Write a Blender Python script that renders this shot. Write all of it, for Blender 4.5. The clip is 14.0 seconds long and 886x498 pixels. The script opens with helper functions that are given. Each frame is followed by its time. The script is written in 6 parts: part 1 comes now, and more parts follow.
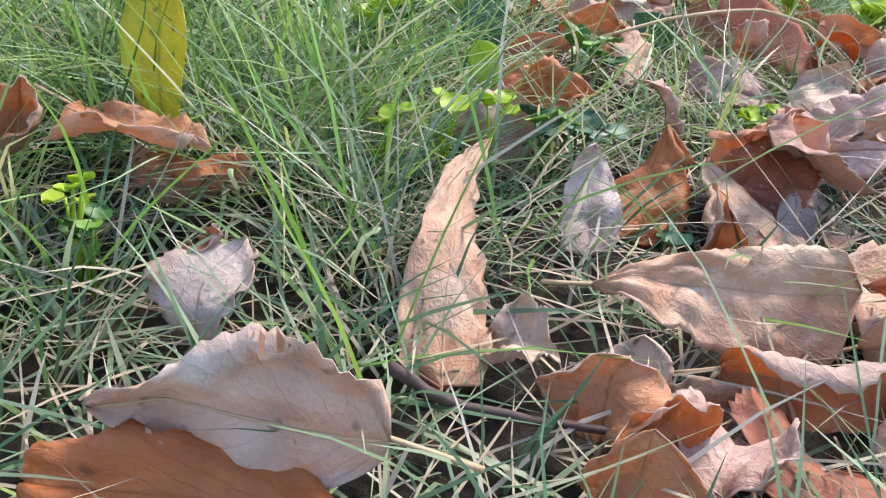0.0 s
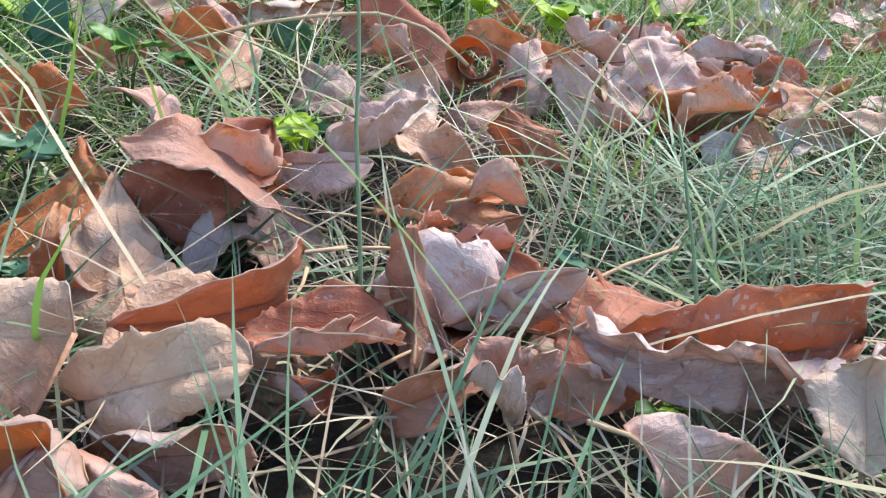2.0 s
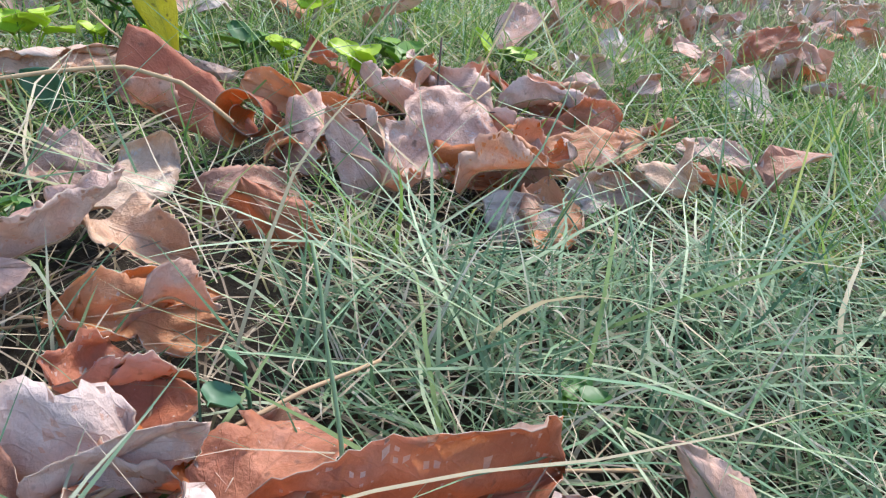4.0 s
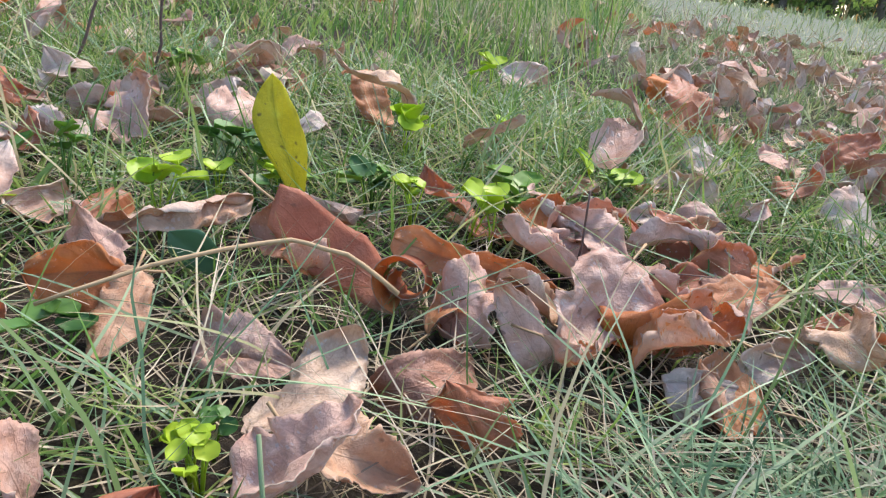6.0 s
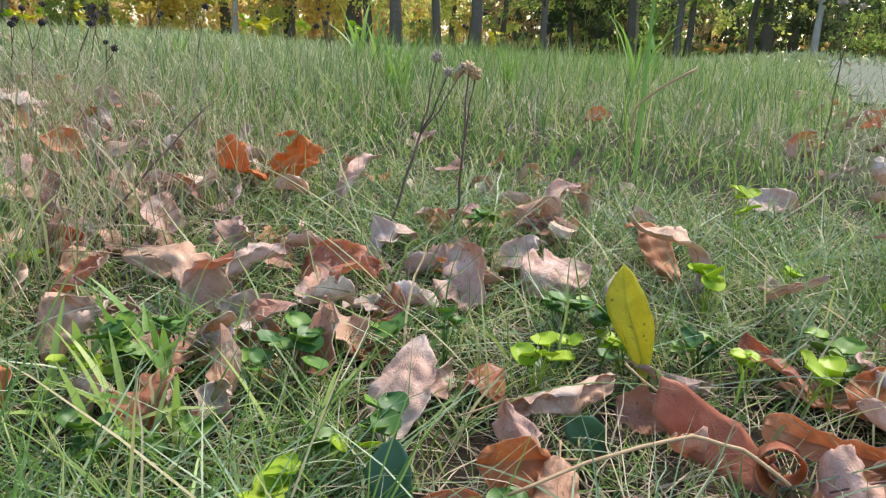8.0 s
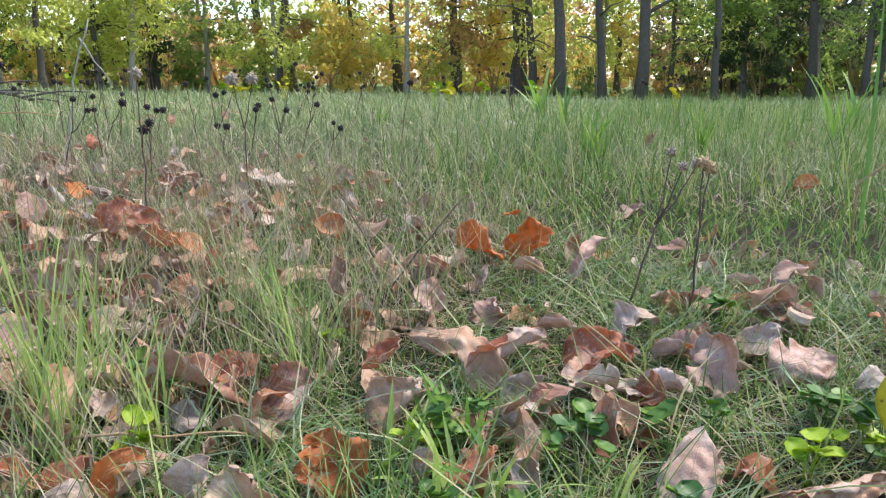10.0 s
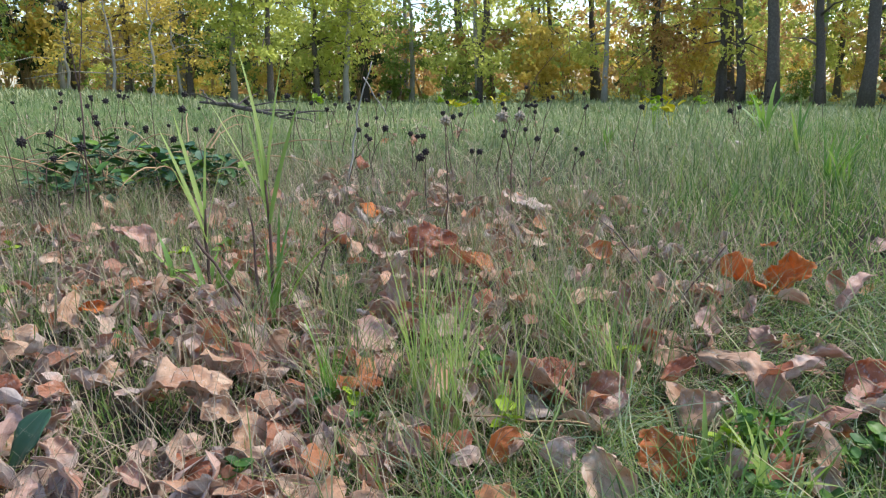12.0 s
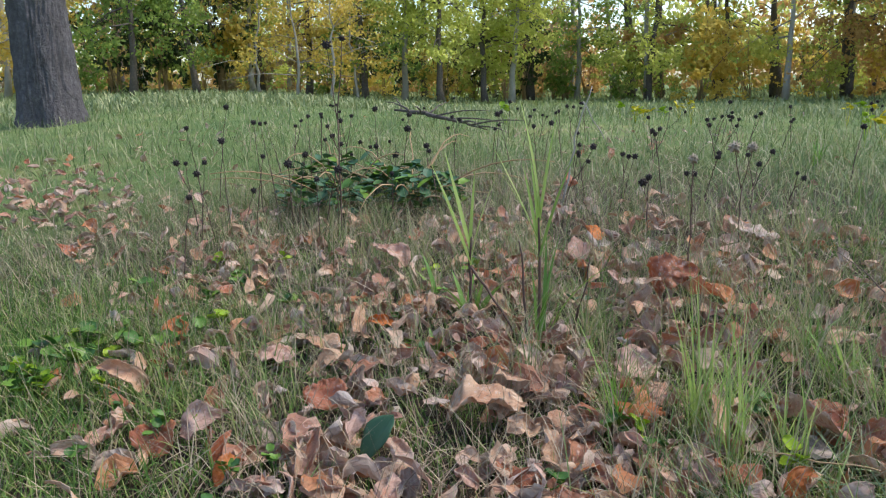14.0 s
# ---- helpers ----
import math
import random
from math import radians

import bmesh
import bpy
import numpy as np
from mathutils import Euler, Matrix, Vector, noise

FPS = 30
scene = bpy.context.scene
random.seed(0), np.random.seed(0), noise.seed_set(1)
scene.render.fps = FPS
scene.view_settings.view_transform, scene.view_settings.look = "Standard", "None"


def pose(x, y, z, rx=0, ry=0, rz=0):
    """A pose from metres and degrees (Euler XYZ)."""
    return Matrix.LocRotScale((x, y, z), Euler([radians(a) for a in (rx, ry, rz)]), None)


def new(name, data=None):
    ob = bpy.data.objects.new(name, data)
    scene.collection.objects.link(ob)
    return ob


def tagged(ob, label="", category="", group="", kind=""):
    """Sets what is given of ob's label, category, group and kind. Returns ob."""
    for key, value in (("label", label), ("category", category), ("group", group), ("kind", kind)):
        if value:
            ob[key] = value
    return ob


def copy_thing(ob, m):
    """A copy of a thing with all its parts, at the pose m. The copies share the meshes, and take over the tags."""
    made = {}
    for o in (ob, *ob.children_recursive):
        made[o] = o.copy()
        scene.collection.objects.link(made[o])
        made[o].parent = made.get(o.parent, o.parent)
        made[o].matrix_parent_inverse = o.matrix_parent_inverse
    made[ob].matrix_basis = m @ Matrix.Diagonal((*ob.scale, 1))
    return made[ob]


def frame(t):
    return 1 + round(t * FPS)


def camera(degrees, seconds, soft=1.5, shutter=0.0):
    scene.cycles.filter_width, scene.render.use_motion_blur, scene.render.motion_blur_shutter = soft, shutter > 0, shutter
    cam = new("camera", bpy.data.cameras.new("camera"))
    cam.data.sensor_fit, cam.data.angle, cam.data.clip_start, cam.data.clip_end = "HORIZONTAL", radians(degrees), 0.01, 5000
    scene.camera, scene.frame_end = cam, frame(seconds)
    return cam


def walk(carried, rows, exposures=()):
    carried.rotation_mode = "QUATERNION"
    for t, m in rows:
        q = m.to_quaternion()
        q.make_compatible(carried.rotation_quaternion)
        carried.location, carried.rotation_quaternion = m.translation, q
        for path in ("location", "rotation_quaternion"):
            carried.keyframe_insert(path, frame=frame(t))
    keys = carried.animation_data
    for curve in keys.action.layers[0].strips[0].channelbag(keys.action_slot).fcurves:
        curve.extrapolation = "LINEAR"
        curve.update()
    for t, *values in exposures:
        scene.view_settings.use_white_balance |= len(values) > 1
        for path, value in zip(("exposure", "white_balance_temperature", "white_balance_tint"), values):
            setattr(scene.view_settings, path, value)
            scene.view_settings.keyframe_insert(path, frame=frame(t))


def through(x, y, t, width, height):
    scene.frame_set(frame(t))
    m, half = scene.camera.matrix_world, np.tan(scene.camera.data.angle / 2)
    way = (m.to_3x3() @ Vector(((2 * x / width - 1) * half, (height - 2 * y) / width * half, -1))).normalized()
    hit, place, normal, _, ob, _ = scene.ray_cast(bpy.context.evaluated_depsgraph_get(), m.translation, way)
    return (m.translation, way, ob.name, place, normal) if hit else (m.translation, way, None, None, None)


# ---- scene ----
cam = camera(61.0, 14.0, soft=1.2)
PATH = [
    (0.0, -0.1908, -0.0577, 0.1699, 63.55, -6.28, 16.34),
    (0.5, -0.1323, -0.0372, 0.1753, 63.82, -6.83, 15.56),
    (1.0, -0.0775, -0.0280, 0.1756, 63.84, -6.92, 14.80),
    (1.5, -0.0130, 0.0065, 0.1813, 64.38, -6.66, 14.15),
    (2.0, 0.0412, 0.0459, 0.1850, 64.91, -6.69, 12.70),
    (2.5, 0.0810, 0.0666, 0.1872, 65.56, -6.62, 11.07),
    (3.0, 0.1235, 0.0894, 0.1955, 65.82, -6.36, 9.46),
    (3.2, 0.1317, 0.0948, 0.1982, 65.88, -6.47, 8.93),
    (5.3, 0.0666, 0.1604, 0.2477, 67.99, -7.48, 5.11),
    (5.5, 0.0450, 0.1582, 0.2523, 68.36, -7.46, 5.33),
    (6.0, 0.0029, 0.1560, 0.2716, 69.49, -7.26, 6.43),
    (6.5, -0.0398, 0.1413, 0.2964, 71.16, -6.50, 9.10),
    (7.0, -0.0741, 0.1232, 0.3094, 71.82, -5.47, 11.08),
    (7.5, -0.1205, 0.1007, 0.3472, 73.31, -4.00, 14.51),
    (8.0, -0.1549, 0.0688, 0.3685, 74.10, -2.86, 17.60),
    (8.5, -0.1799, 0.0378, 0.3928, 75.06, -2.06, 20.73),
    (9.0, -0.2100, 0.0066, 0.4125, 76.04, -1.52, 23.57),
    (9.2, -0.2217, -0.0062, 0.4232, 76.29, -1.17, 24.85),
    (11.3, -0.2384, -0.2280, 0.4776, 77.58, -0.32, 37.23),
    (11.5, -0.2426, -0.2605, 0.4894, 77.53, -0.22, 38.85),
    (12.0, -0.2530, -0.3455, 0.5340, 77.54, 0.51, 43.65),
    (12.5, -0.2419, -0.4086, 0.5542, 77.00, 0.92, 45.86),
    (13.0, -0.2633, -0.4847, 0.5929, 76.82, 1.95, 50.62),
    (13.5, -0.2751, -0.5616, 0.6079, 77.11, 1.60, 54.09),
    (14.0, -0.2937, -0.6044, 0.6445, 77.32, 1.00, 55.44),
]
walk(cam, [(t, pose(*m)) for t, *m in PATH], [(0, 1.6, 6250, 15), (1, 1.53, 6050, 15), (2, 1.6, 6000, 11), (3, 1.6, 5950, 10), (5.3, 1.4, 6300, 13), (6.5, 1.43, 6500, 12), (8, 1.34, 6650, 12), (11.5, 1.1, 6250, 11), (12.5, .82, 6250, 11), (13.4, 1.03, 6150, 11), (14, .76, 6250, 10)])

def hgt(x, y):
    """Height of the ground: a slight rise ahead, levelling out into the far lawn."""
    r = np.hypot(x, y)
    az = np.degrees(np.arctan2(-x, y))

    def sm(a, b, v):
        t = np.clip((v - a) / (b - a), 0, 1)
        return t * t * (3 - 2 * t)
    z = .18 * np.tanh(.074 * y / .18) + .2 * np.tanh(-.022 * x / .2)
    z = z + .16 * sm(2.5, 8, r) * sm(55, 80, az) * (1 - sm(100, 140, az))
    z = z + .32 * sm(3, 15, r) * sm(-5, 10, -az) * (1 - sm(60, 100, -az))
    return z - .50 * sm(4, 20, r) * (1 - .7 * sm(50, 75, az)) * (1 - .6 * sm(-16, 6, -az))


def gz(x, y):
    return float(hgt(np.float64(x), np.float64(y)))


def path_edge(y):
    """Left edge and width of the worn path at a given y."""
    return .55 + .135 * (y - 4) + .06 * np.sin(y * 1.7), 1.6 + .2 * (y - 4)


def on_path(x, y):
    x0, w = path_edge(y)
    return (y > 3.9) & (x > x0) & (x < x0 + w)


# ---- light ----
SUN_EL, SUN_AZ = radians(56), radians(25)   # azimuth from +y towards +x
world = bpy.data.worlds.new("sky")
scene.world = world
world.use_nodes = True
wn = world.node_tree
sky = wn.nodes.new("ShaderNodeTexSky")
sky.sky_type, sky.sun_disc = "NISHITA", False
sky.sun_elevation, sky.sun_rotation = SUN_EL, SUN_AZ
wn.links.new(sky.outputs[0], wn.nodes["Background"].inputs[0])
wn.nodes["Background"].inputs[1].default_value = 0.15
sun = new("sun", bpy.data.lights.new("sun", "SUN"))
sun.data.energy, sun.data.angle, sun.data.color = 2.2, radians(18), (1, .92, .80)
sun.rotation_euler = Vector((-math.sin(SUN_AZ) * math.cos(SUN_EL), -math.cos(SUN_AZ) * math.cos(SUN_EL), -math.sin(SUN_EL))).to_track_quat("-Z", "Y").to_euler()


# ---- materials ----
def mat_new(name):
    m = bpy.data.materials.new(name)
    m.use_nodes = True
    nt = m.node_tree
    return m, nt, nt.nodes["Principled BSDF"], nt.nodes["Material Output"]


def node(nt, kind, **kw):
    n = nt.nodes.new(kind)
    for k, v in kw.items():
        n.inputs[k].default_value = v
    return n


def math_node(nt, op, a, b=None, c=None, clamp=False):
    n = nt.nodes.new("ShaderNodeMath")
    n.operation, n.use_clamp = op, clamp
    for i, v in enumerate((a, b, c)):
        if v is None:
            continue
        if isinstance(v, (int, float)):
            n.inputs[i].default_value = v
        else:
            nt.links.new(v, n.inputs[i])
    return n.outputs[0]


def mix_rgb(nt, fac, a, b, blend="MIX"):
    n = nt.nodes.new("ShaderNodeMix")
    n.data_type, n.blend_type = "RGBA", blend
    for sock, v in ((n.inputs[0], fac), (n.inputs[6], a), (n.inputs[7], b)):
        if isinstance(v, (int, float)):
            sock.default_value = v
        elif isinstance(v, tuple):
            sock.default_value = (*v, 1) if len(v) == 3 else v
        else:
            nt.links.new(v, sock)
    return n.outputs[2]


def ramp(nt, fac, stops):
    n = nt.nodes.new("ShaderNodeValToRGB")
    while len(n.color_ramp.elements) < len(stops):
        n.color_ramp.elements.new(.5)
    for el, (p, c) in zip(n.color_ramp.elements, stops):
        el.position, el.color = p, (*c, 1)
    nt.links.new(fac, n.inputs[0])
    return n.outputs[0]


def noise_fac(nt, scale, detail=4, coord="Object", rough=.6):
    tc = nt.nodes.new("ShaderNodeTexCoord")
    n = node(nt, "ShaderNodeTexNoise", Scale=scale, Detail=detail, Roughness=rough)
    nt.links.new(tc.outputs[coord], n.inputs["Vector"])
    return n.outputs[0]


def chance(nt):
    """A random number for each object and each island."""
    a = nt.nodes.new("ShaderNodeObjectInfo").outputs["Random"]
    b = nt.nodes.new("ShaderNodeNewGeometry").outputs["Random Per Island"]
    return math_node(nt, "FRACT", math_node(nt, "ADD", a, b))


def translucent(nt, bsdf, out, colour, amount):
    t = nt.nodes.new("ShaderNodeBsdfTranslucent")
    nt.links.new(colour, t.inputs[0])
    mx = nt.nodes.new("ShaderNodeMixShader")
    mx.inputs[0].default_value = amount
    nt.links.new(bsdf.outputs[0], mx.inputs[1])
    nt.links.new(t.outputs[0], mx.inputs[2])
    nt.links.new(mx.outputs[0], out.inputs[0])


def bump(nt, bsdf, height, strength, distance):
    b = node(nt, "ShaderNodeBump", Strength=strength, Distance=distance)
    nt.links.new(height, b.inputs["Height"])
    nt.links.new(b.outputs[0], bsdf.inputs["Normal"])


def dry_leaf_material(name, light, dark, vein, gloss=.55, through=.3, blush=.5, warmth=.1):
    """Dead leaf: blotched skin, midrib and side veins from the leaf's own map, dark specks."""
    m, nt, bsdf, out = mat_new(name)
    uv = nt.nodes.new("ShaderNodeUVMap")
    sep = nt.nodes.new("ShaderNodeSeparateXYZ")
    nt.links.new(uv.outputs[0], sep.inputs[0])
    u = sep.outputs[0]
    v = math_node(nt, "ABSOLUTE", math_node(nt, "SUBTRACT", sep.outputs[1], .5))
    wob = noise_fac(nt, 14, 2, "UV")
    a = math_node(nt, "ADD", math_node(nt, "SUBTRACT", u, math_node(nt, "MULTIPLY", v, .75)), math_node(nt, "MULTIPLY", wob, .05))
    saw = math_node(nt, "PINGPONG", math_node(nt, "MULTIPLY", a, 8.0), .5)
    side = math_node(nt, "SUBTRACT", 1, math_node(nt, "MULTIPLY", saw, 18), clamp=True)
    mid = math_node(nt, "SUBTRACT", 1, math_node(nt, "MULTIPLY", v, 55), clamp=True)
    veins = math_node(nt, "MAXIMUM", math_node(nt, "MULTIPLY", side, .55), mid)
    rnd = chance(nt)
    big = noise_fac(nt, 26, 5)
    fine = noise_fac(nt, 420, 3)
    tone = math_node(nt, "ADD", math_node(nt, "MULTIPLY_ADD", big, 3.0, -1.0), math_node(nt, "MULTIPLY_ADD", rnd, .4, -.2), clamp=True)
    mid_tone = tuple(.5 * (p + q) for p, q in zip(light, dark))
    col = ramp(nt, tone, [(.08, dark), (.45, mid_tone), (.9, light)])
    # warm, still coloured patches on skin paled by bleaching and painted sky sheen
    patch = math_node(nt, "MULTIPLY", math_node(nt, "SUBTRACT", noise_fac(nt, 19, 3), math_node(nt, "MULTIPLY_ADD", rnd, -.24, .60)), 6, clamp=True)
    col = mix_rgb(nt, math_node(nt, "MULTIPLY", patch, blush), col, (.47, .185, .075))
    tc = nt.nodes.new("ShaderNodeTexCoord")
    net = node(nt, "ShaderNodeTexVoronoi", Scale=330.0)
    net.feature = "DISTANCE_TO_EDGE"
    nt.links.new(tc.outputs["Object"], net.inputs["Vector"])
    cell = math_node(nt, "MULTIPLY", net.outputs["Distance"], 3.0, clamp=True)
    col = mix_rgb(nt, math_node(nt, "MULTIPLY", fine, .35), col, (.72, .55, .42), "OVERLAY")
    mott = math_node(nt, "MULTIPLY", math_node(nt, "SUBTRACT", noise_fac(nt, 95, 6, rough=.7), .47), 3.2, clamp=True)
    col = mix_rgb(nt, math_node(nt, "MULTIPLY", mott, .5), col, tuple(c * .62 for c in dark))
    # pale blotches: bleaching, with sheen highlights put into the colour
    pale = math_node(nt, "MULTIPLY", math_node(nt, "SUBTRACT", noise_fac(nt, 55, 4), .56), 6, clamp=True)
    col = mix_rgb(nt, math_node(nt, "MULTIPLY", pale, .4), col, tuple(min(.8, c * 1.18 + .05) for c in light))
    spots = noise_fac(nt, 160, 1)
    sp = math_node(nt, "MULTIPLY", math_node(nt, "SUBTRACT", spots, .69, clamp=True), 9, clamp=True)
    col = mix_rgb(nt, math_node(nt, "MULTIPLY", sp, .7), col, (.09, .05, .035))
    col = mix_rgb(nt, math_node(nt, "MULTIPLY", veins, .36), col, vein)
    nt.links.new(col, bsdf.inputs["Base Color"])
    nt.links.new(math_node(nt, "MULTIPLY_ADD", noise_fac(nt, 34, 3), .35, gloss - .18), bsdf.inputs["Roughness"])
    bsdf.inputs["Specular IOR Level"].default_value = .5
    bsdf.inputs["Coat Weight"].default_value = .10
    bsdf.inputs["Coat Roughness"].default_value = .42
    hh = math_node(nt, "ADD", math_node(nt, "MULTIPLY", veins, .25), math_node(nt, "MULTIPLY", noise_fac(nt, 75, 8, rough=.72), 1.2))
    hh = math_node(nt, "SUBTRACT", hh, math_node(nt, "MULTIPLY", cell, .14))
    hh = math_node(nt, "ADD", hh, math_node(nt, "MULTIPLY", noise_fac(nt, 230, 4, rough=.6), .5))
    bump(nt, bsdf, hh, .8, .0018)
    warm = mix_rgb(nt, warmth, col, (.85, .36, .12))
    translucent(nt, bsdf, out, warm, through)
    return m


TONES = {
    "pink": ((.665, .464, .388), (.451, .280, .216), (.365, .192, .134), (.687, .550, .495), "pinkish-tan dry leaf curled on the grass"),
    "tan": ((.665, .464, .323), (.472, .292, .179), (.398, .222, .134), (.687, .550, .453), "tan dry leaf with raised veins lying in grass"),
    "amber": ((.696, .373, .196), (.498, .212, .086), (.354, .151, .067), (.697, .518, .399), "amber-brown dry leaf with a leathery sheen on grass"),
    "orange": ((.608, .237, .071), (.465, .136, .032), (.398, .151, .057), (.697, .518, .410), "orange-brown curled dry leaf lying in grass"),
    "rust": ((.553, .237, .138), (.354, .116, .062), (.276, .101, .057), (.654, .496, .421), "rust-brown dry leaf curled on the grass"),
    "brown": ((.465, .258, .182), (.287, .142, .095), (.221, .111, .077), (.600, .475, .410), "brown shrivelled leaf lying in grass"),
    "grey": ((.687, .583, .518), (.493, .388, .333), (.398, .273, .220), (.707, .621, .572), "pale greyish dry leaf lying in grass"),
    "cream": ((.740, .583, .453), (.536, .378, .270), (.487, .303, .200), (.729, .615, .518), "cream-coloured dry leaf with curled edges on grass"),
    "vivid": ((.72, .23, .03), (.52, .14, .015), (.44, .15, .03), (.66, .27, .08), "bright orange autumn leaf standing in grass"),
}
LEAF = {}
EDGE, ent, ebs, _ = mat_new("leaf_edge")
ebs.inputs["Roughness"].default_value = .7
ent.links.new(ramp(ent, noise_fac(ent, 200, 3), [(.3, (.26, .17, .11)), (.6, (.46, .35, .26))]), ebs.inputs["Base Color"])
for key, (li, da, ve, ba, _) in TONES.items():
    hot = key in ("orange", "vivid", "rust", "amber")
    glow = .42 if hot else .26
    face = dry_leaf_material("leaf_" + key, li, da, ve, .5, glow, .0 if key == "vivid" else .5, .45 if hot else .25)
    back = dry_leaf_material("leaf_back_" + key, ba, tuple(c * .7 for c in ba), tuple(c * .68 for c in ba), .62, glow, .4, .4 if hot else .2)
    LEAF[key] = (face, back, EDGE)


def plain_material(name, stops, scale=60, rough=.6, through=0, rnd_amount=.6, relief=0, spec=.4):
    m, nt, bsdf, out = mat_new(name)
    f = math_node(nt, "ADD", math_node(nt, "MULTIPLY", chance(nt), rnd_amount), math_node(nt, "MULTIPLY", noise_fac(nt, scale, 5), 1 - rnd_amount))
    col = ramp(nt, f, stops)
    nt.links.new(col, bsdf.inputs["Base Color"])
    bsdf.inputs["Roughness"].default_value = rough
    bsdf.inputs["Specular IOR Level"].default_value = spec
    if relief:
        bump(nt, bsdf, noise_fac(nt, scale * 2, 6), .8, relief)
    if through:
        translucent(nt, bsdf, out, col, through)
    return m


GRASS = plain_material("grass_blades", [(0, (.06, .125, .06)), (.3, (.115, .205, .095)), (.55, (.21, .30, .155)), (.74, (.35, .40, .24)), (.88, (.48, .43, .32)), (1, (.60, .52, .43))], 30, .45, .36, .88, 0, .4)
LAWN = plain_material("lawn_blades", [(0, (.045, .11, .025)), (.3, (.10, .20, .04)), (.6, (.19, .305, .065)), (.82, (.33, .385, .12)), (.92, (.46, .40, .21)), (1, (.56, .47, .30))], 30, .5, .38, .88, 0, .3)
LAWN_DRY = plain_material("dry_lawn_blades", [(0, (.085, .14, .05)), (.35, (.175, .25, .09)), (.62, (.28, .335, .145)), (.82, (.42, .42, .23)), (1, (.56, .49, .34))], 30, .5, .36, .85, 0, .3)
GRASS_FAR = plain_material("meadow_grass", [(0, (.13, .18, .075)), (.4, (.225, .275, .12)), (.75, (.36, .38, .175)), (1, (.54, .48, .28))], 3, .5, .2, .7)
WISP = plain_material("thin_grass", [(0, (.10, .17, .05)), (.35, (.20, .28, .09)), (.55, (.34, .365, .16)), (.75, (.43, .365, .22)), (1, (.52, .44, .30))], 30, .5, .34, .88, 0, .3)
LUSH = plain_material("lush_grass", [(0, (.11, .23, .04)), (.6, (.20, .36, .06)), (1, (.33, .45, .09))], 30, .4, .35, .8)
YOUNG = plain_material("young_grass", [(0, (.22, .34, .08)), (.5, (.34, .46, .12)), (1, (.52, .58, .22))], 30, .45, .42, .8, 0, .3)
SAGE = plain_material("sage_grass", [(0, (.09, .175, .08)), (.5, (.20, .31, .16)), (.8, (.34, .42, .23)), (1, (.48, .44, .32))], 40, .45, .28, .85, 0, .4)
STRAW = plain_material("straw", [(0, (.20, .14, .09)), (.5, (.36, .28, .18)), (1, (.52, .44, .31))], 40, .6, .1, .85)
CLOVER = plain_material("clover", [(0, (.035, .11, .03)), (.5, (.10, .22, .04)), (1, (.26, .42, .04))], 60, .45, .3, .8)
LIME = plain_material("lime_leaf", [(0, (.30, .48, .03)), (1, (.48, .60, .04))], 60, .45, .4, .6)
DEEP = plain_material("deep_green_leaf", [(0, (.045, .12, .06)), (1, (.11, .22, .11))], 80, .45, .25, .6)
YELLOW_VEINED = dry_leaf_material("veined_yellow_leaf", (.72, .64, .035), (.56, .50, .02), (.30, .30, .05), .5, .4, 0, 0)
YELLOW = plain_material("yellow_leaf", [(0, (.50, .46, .02)), (.6, (.66, .60, .03)), (1, (.74, .66, .08))], 90, .5, .4, .3, .0006)
TWIG = plain_material("dry_twig", [(0, (.24, .14, .07)), (.6, (.42, .28, .15)), (1, (.52, .38, .22))], 120, .7, 0, .4, .0006)
DARKTWIG = plain_material("dark_stalk", [(0, (.05, .03, .025)), (1, (.14, .08, .06))], 120, .7, 0, .4, .0005)
SEED = plain_material("dark_seed", [(0, (.012, .010, .012)), (1, (.045, .032, .03))], 300, .8, 0, .4, .001)
FLUFF = plain_material("seed_fluff", [(0, (.28, .22, .16)), (1, (.50, .43, .34))], 300, .9, .2, .5)
BARK = plain_material("bark", [(0, (.05, .04, .034)), (.5, (.12, .098, .085)), (1, (.26, .22, .19))], 22, .9, 0, .1, .03)
BARK_DARK = plain_material("old_bark", [(0, (.04, .037, .04)), (.5, (.125, .115, .122)), (1, (.28, .26, .265))], 26, .95, 0, .1, .03, .2)
BARK_PALE = plain_material("pale_bark", [(0, (.16, .14, .12)), (.5, (.34, .31, .27)), (1, (.52, .49, .43))], 5, .85, 0, .3, .01)

PATH_GRAVEL = plain_material("gravel", [(0, (.065, .085, .045)), (.5, (.11, .125, .08)), (1, (.18, .18, .13))], 9, .95, 0, .1, .01)


